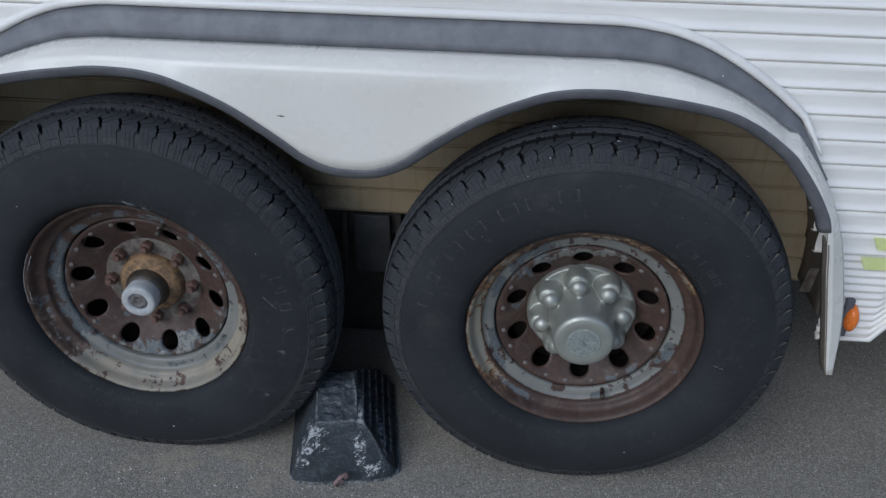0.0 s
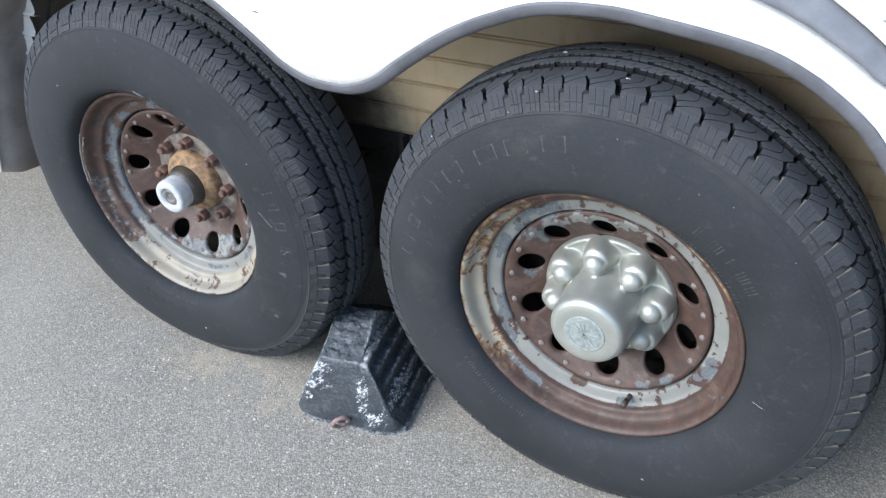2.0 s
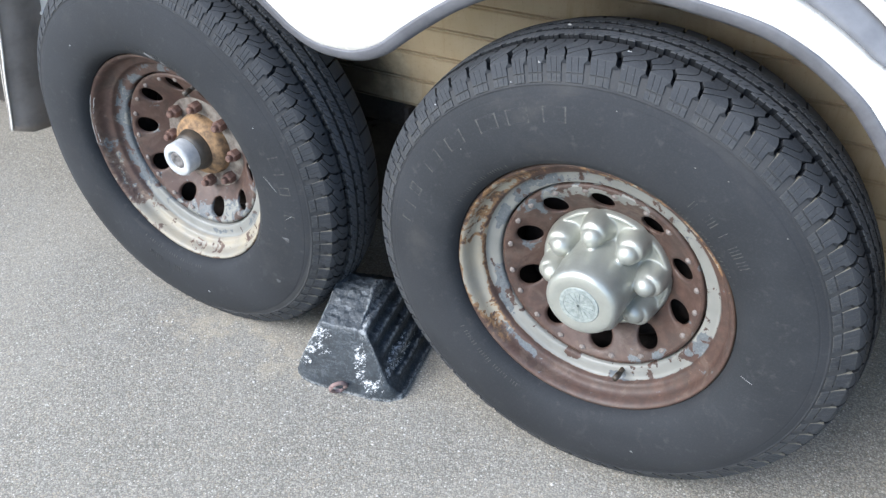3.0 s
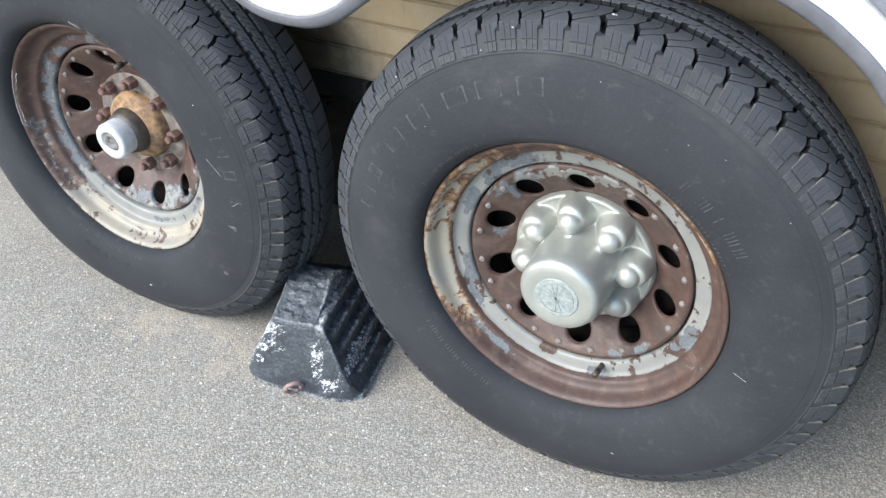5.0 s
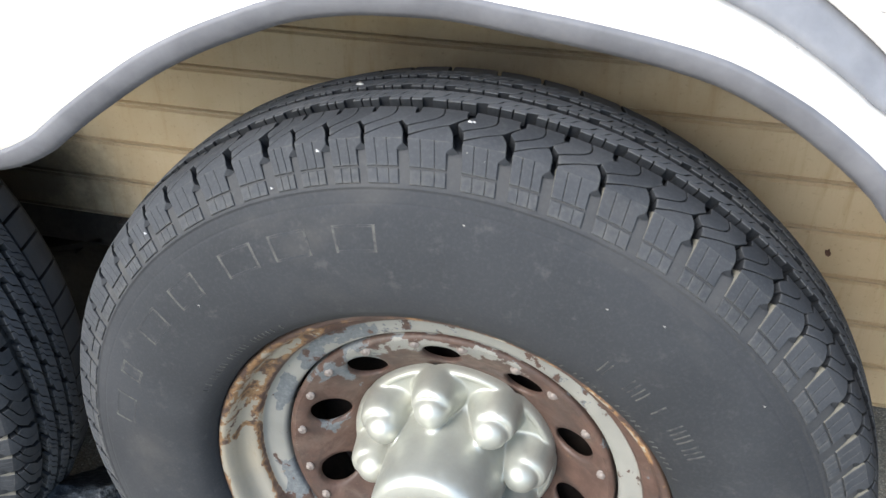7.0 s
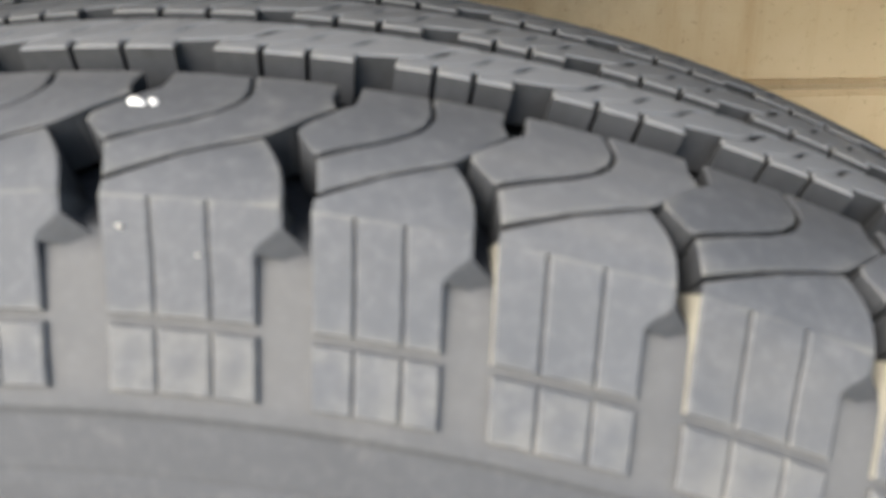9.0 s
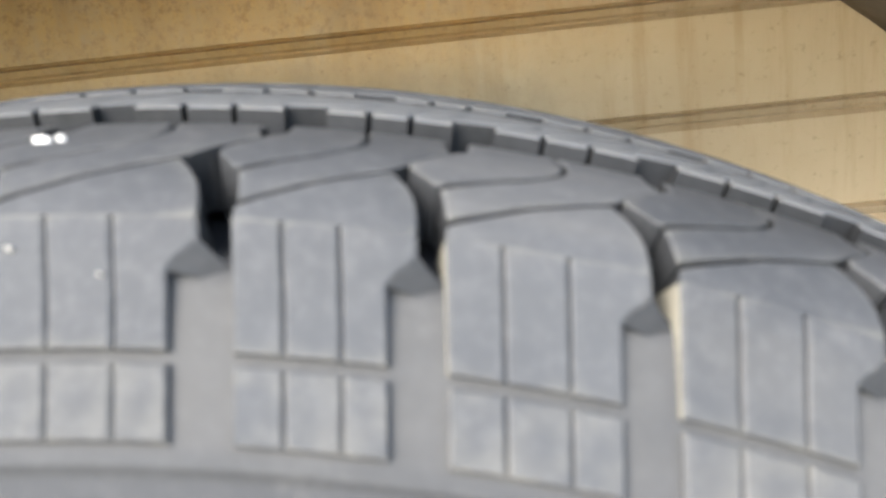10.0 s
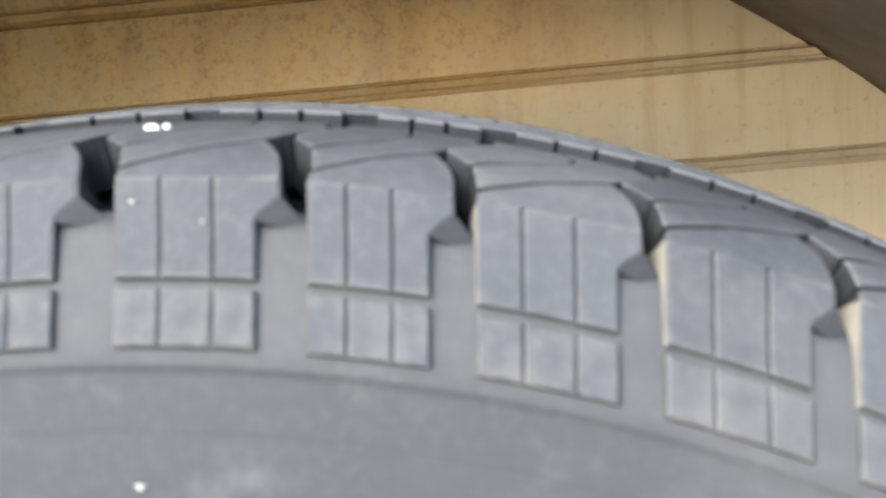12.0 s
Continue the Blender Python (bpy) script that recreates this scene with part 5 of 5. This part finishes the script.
# the finely ribbed skirt below the siding
bm = bmesh.new()
rows = []
nz = 90
for i in range(25):
    x = MID + 0.885 + 0.30 * i / 24
    low = 0.357 if x < 0.566 else min(0.555, 0.357 + (x - 0.566) * 1.45)
    rows.append([Vector((x, SIDE_Y + 0.002 - 0.0028 * math.sin(2 * math.pi * (0.557 - (low + (0.557 - low) * j / nz)) / 0.0165), low + (0.557 - low) * j / nz)) for j in range(nz + 1)])
sheet(bm, rows)
bmesh.ops.recalc_face_normals(bm, faces=bm.faces)
thicken(part("ribbed_skirt", bm, siding_paint, trailer, "finely ribbed white metal skirt"), 0.003)
bm = bmesh.new()
tube(bm, [(MID + 0.885, SIDE_Y - 0.001, 0.359), (0.566, SIDE_Y - 0.001, 0.359), (0.692, SIDE_Y - 0.001, 0.552)], 0.006, 10)
part("skirt_trim", bm, trim_white, trailer, "white edge trim")
for z, x0 in ((0.5745, 0.515), (0.532, 0.503)):
    bm = bmesh.new()
    v = [bm.verts.new(p) for p in ((x0 + 0.012, SIDE_Y - 0.0045, z - 0.012), (x0 + 0.16, SIDE_Y - 0.0045, z - 0.012), (x0 + 0.16, SIDE_Y - 0.0045, z + 0.012), (x0, SIDE_Y - 0.0045, z + 0.012))]
    w = [bm.verts.new(p.co + Vector((0, 0.005, 0))) for p in v]
    bm.faces.new(v)
    bm.faces.new(w[::-1])
    for i in range(4):
        bm.faces.new((v[i], w[i], w[(i + 1) % 4], v[(i + 1) % 4]))
    bmesh.ops.recalc_face_normals(bm, faces=bm.faces)
    part("decal", bm, decal, trailer, "faded lime reflective decal", smooth=False)

# marker lamp
bm = bmesh.new()
box(bm, 0.500, 0.516, SIDE_Y - 0.012, SIDE_Y, 0.370, 0.455, 0.003)
lamp = part("marker_lamp", bm, lip_rubber, trailer, "amber side marker lamp in a grey base")
bm = bmesh.new()
lathe(bm, [(0.0, -0.026), (0.012, -0.024), (0.020, -0.018), (0.024, -0.008), (0.025, 0.0)], 32)
bmesh.ops.recalc_face_normals(bm, faces=bm.faces)
part("lens", bm, amber, lamp, "amber lens", at=Matrix.Translation((0.517, SIDE_Y, 0.411)) @ Matrix.Diagonal((0.60, 1, 1.2, 1)))

# the strips' outer edges turn back to the side of the body
for sgn in (1, -1):
    bm = bmesh.new()
    rows = []
    for i in range(24):
        a = fender_row(sgn * (0.63 + 0.37 * i / 23))[0]
        rows.append([a.lerp(Vector((a.x + sgn * 0.004, SIDE_Y + 0.002, a.z)), k / 3) for k in range(4)])
    sheet(bm, rows)
    bmesh.ops.recalc_face_normals(bm, faces=bm.faces)
    thicken(part("strip_return", bm, fender_white, trailer), 0.002)

# end strips' inner flanges
for sgn in (1, -1):
    bm = bmesh.new()
    rows = []
    for i in range(30):
        q = 0.80 + 0.20 * i / 29 if sgn > 0 else 0.585 + 0.415 * i / 29
        d = fender_row(sgn * q)[3]
        deep = d.y + 0.035 if sgn > 0 else 0.250 - 0.06 * (i / 29) ** 3
        drop = -0.030 * max(0.0, (i - 25) / 4) if sgn < 0 else 0.0
        rows.append([Vector((d.x + sgn * 0.002 - (0.0 if sgn > 0 else 0.006) + (0.012 * math.sin(k * 1.2) * (sgn < 0)), d.y - 0.001 + (deep - d.y) * k / 4, d.z + drop * math.sin(math.pi * k / 4))) for k in range(5)])
    sheet(bm, rows)
    bmesh.ops.recalc_face_normals(bm, faces=bm.faces)
    thicken(part("strip_flange", bm, liner_grey if sgn > 0 else flap_brown, trailer, "dusty inner flange of the fender strip"), 0.002)

# ---- wheel chock ----
def chock():
    base = new("wheel_chock")
    tagged(base, "worn black rubber wheel chock with scuffed white paint between the tyres", "wheel chock")
    base.matrix_basis = pose(-0.456, -0.034, 0.013, 0, 0.5, 10)
    bm = bmesh.new()
    nx, ny = 84, 120
    length = 0.30

    def top(u, v):
        """Height over the base at a share u across and v back from the front."""
        crest = 0.140 + 0.047 * min(1.0, max(0.0, (v - 0.115) / 0.31)) - 0.24 * max(0.0, v - 0.45)
        left = crest * min(1.0, max(0.0, u / 0.27)) ** 0.85
        right = 0.180 * max(0.0, min(1.0, (1 - u) / 0.40)) ** 1.05
        wall = min(left, right)
        front = min(1.0, 0.14 + 0.86 * v / 0.115)
        h = min(wall, crest * front, crest)
        return max(h, 0.010)

    verts = []
    for i in range(nx + 1):
        col = []
        for j in range(ny + 1):
            u, v = i / nx, j / ny
            h = top(u, v)
            x = -0.115 + 0.23 * u
            y = length * v + 0.016 * abs(2 * u - 1) ** 5 * max(0.0, 1 - v / 0.12)
            x *= 1 - 0.05 * max(0.0, 1 - v / 0.05) ** 2
            rib = 0.0050 * math.sin(2 * math.pi * (u - 0.60) / 0.062) * min(1.0, max(0.0, (u - 0.60) / 0.05)) * min(1.0, max(0.0, (0.97 - u) / 0.05)) * min(1.0, max(0.0, (v - 0.13) / 0.05))
            step = 0.0003 * math.sin(y * 330 + 2 * noise.noise((x * 20, y * 20, 1))) * (0.2 < u < 0.62) * (v > 0.12)
            wob = step + 0.0028 * noise.noise((x * 22, y * 22, h * 22)) + 0.0026 * noise.noise((x * 75, y * 75, h * 75)) + 0.0016 * noise.noise((x * 150, y * 150, h * 150))
            col.append(bm.verts.new((x + rib * 0.6, y, h + rib + wob)))
        verts.append(col)
    for i in range(nx):
        for j in range(ny):
            bm.faces.new((verts[i][j], verts[i + 1][j], verts[i + 1][j + 1], verts[i][j + 1]))
    border = [verts[i][0] for i in range(nx + 1)] + [verts[nx][j] for j in range(1, ny + 1)] + [verts[i][ny] for i in range(nx - 1, -1, -1)] + [verts[0][j] for j in range(ny - 1, 0, -1)]
    low = [bm.verts.new((v.co.x * 1.01, v.co.y - 0.002 if v.co.y < 0.01 else v.co.y, -0.004)) for v in border]
    for k in range(len(border)):
        m = (k + 1) % len(border)
        bm.faces.new((border[k], low[k], low[m], border[m]))
    bmesh.ops.recalc_face_normals(bm, faces=bm.faces)
    part("block", bm, chock_rubber, base)
    bm = bmesh.new()
    ring = [(0.0150 * math.cos(2 * math.pi * i / 24), 0.0, 0.0205 * math.sin(2 * math.pi * i / 24)) for i in range(24)]
    tube(bm, ring, 0.0042, 10, closed=True)
    part("eye", bm, eye_rust, base, "rusty steel eye ring", at=pose(-0.006, -0.010, 0.020, 25, 0, 38))
    return base


chock()


def loose_grit():
    """Small loose stones on the asphalt, thickest beside the tyres."""
    rng = random.Random(11)
    bm = bmesh.new()
    for k in range(420):
        if k < 300:
            wx = WHEEL_X[k % 2]
            x = wx + rng.gauss(0, 0.22)
            y = -0.03 - abs(rng.gauss(0, 0.10))
            if k % 5 == 0:
                x = -0.43 + rng.uniform(-0.16, 0.16)
        else:
            x, y = rng.uniform(-1.6, 0.9), rng.uniform(-0.9, 0.0)
        size = rng.choice((0.0012, 0.0016, 0.002, 0.0028)) * rng.uniform(0.8, 1.2)
        z = ground_height(x, y) + size * 0.4
        pts = []
        for d in ((1, 0, 0), (-1, 0, 0), (0, 1, 0), (0, -1, 0), (0, 0, 0.7), (0, 0, -0.6)):
            f = size * rng.uniform(0.7, 1.3)
            pts.append(bm.verts.new((x + d[0] * f, y + d[1] * f, z + d[2] * f)))
        for a, b, c in ((0, 2, 4), (2, 1, 4), (1, 3, 4), (3, 0, 4), (2, 0, 5), (1, 2, 5), (3, 1, 5), (0, 3, 5)):
            bm.faces.new((pts[a], pts[b], pts[c]))
    ob = part("loose_grit", bm, grit, None, smooth=False)
    tagged(ob, "small pale loose stones on the asphalt", "grit", kind="stuff")


loose_grit()
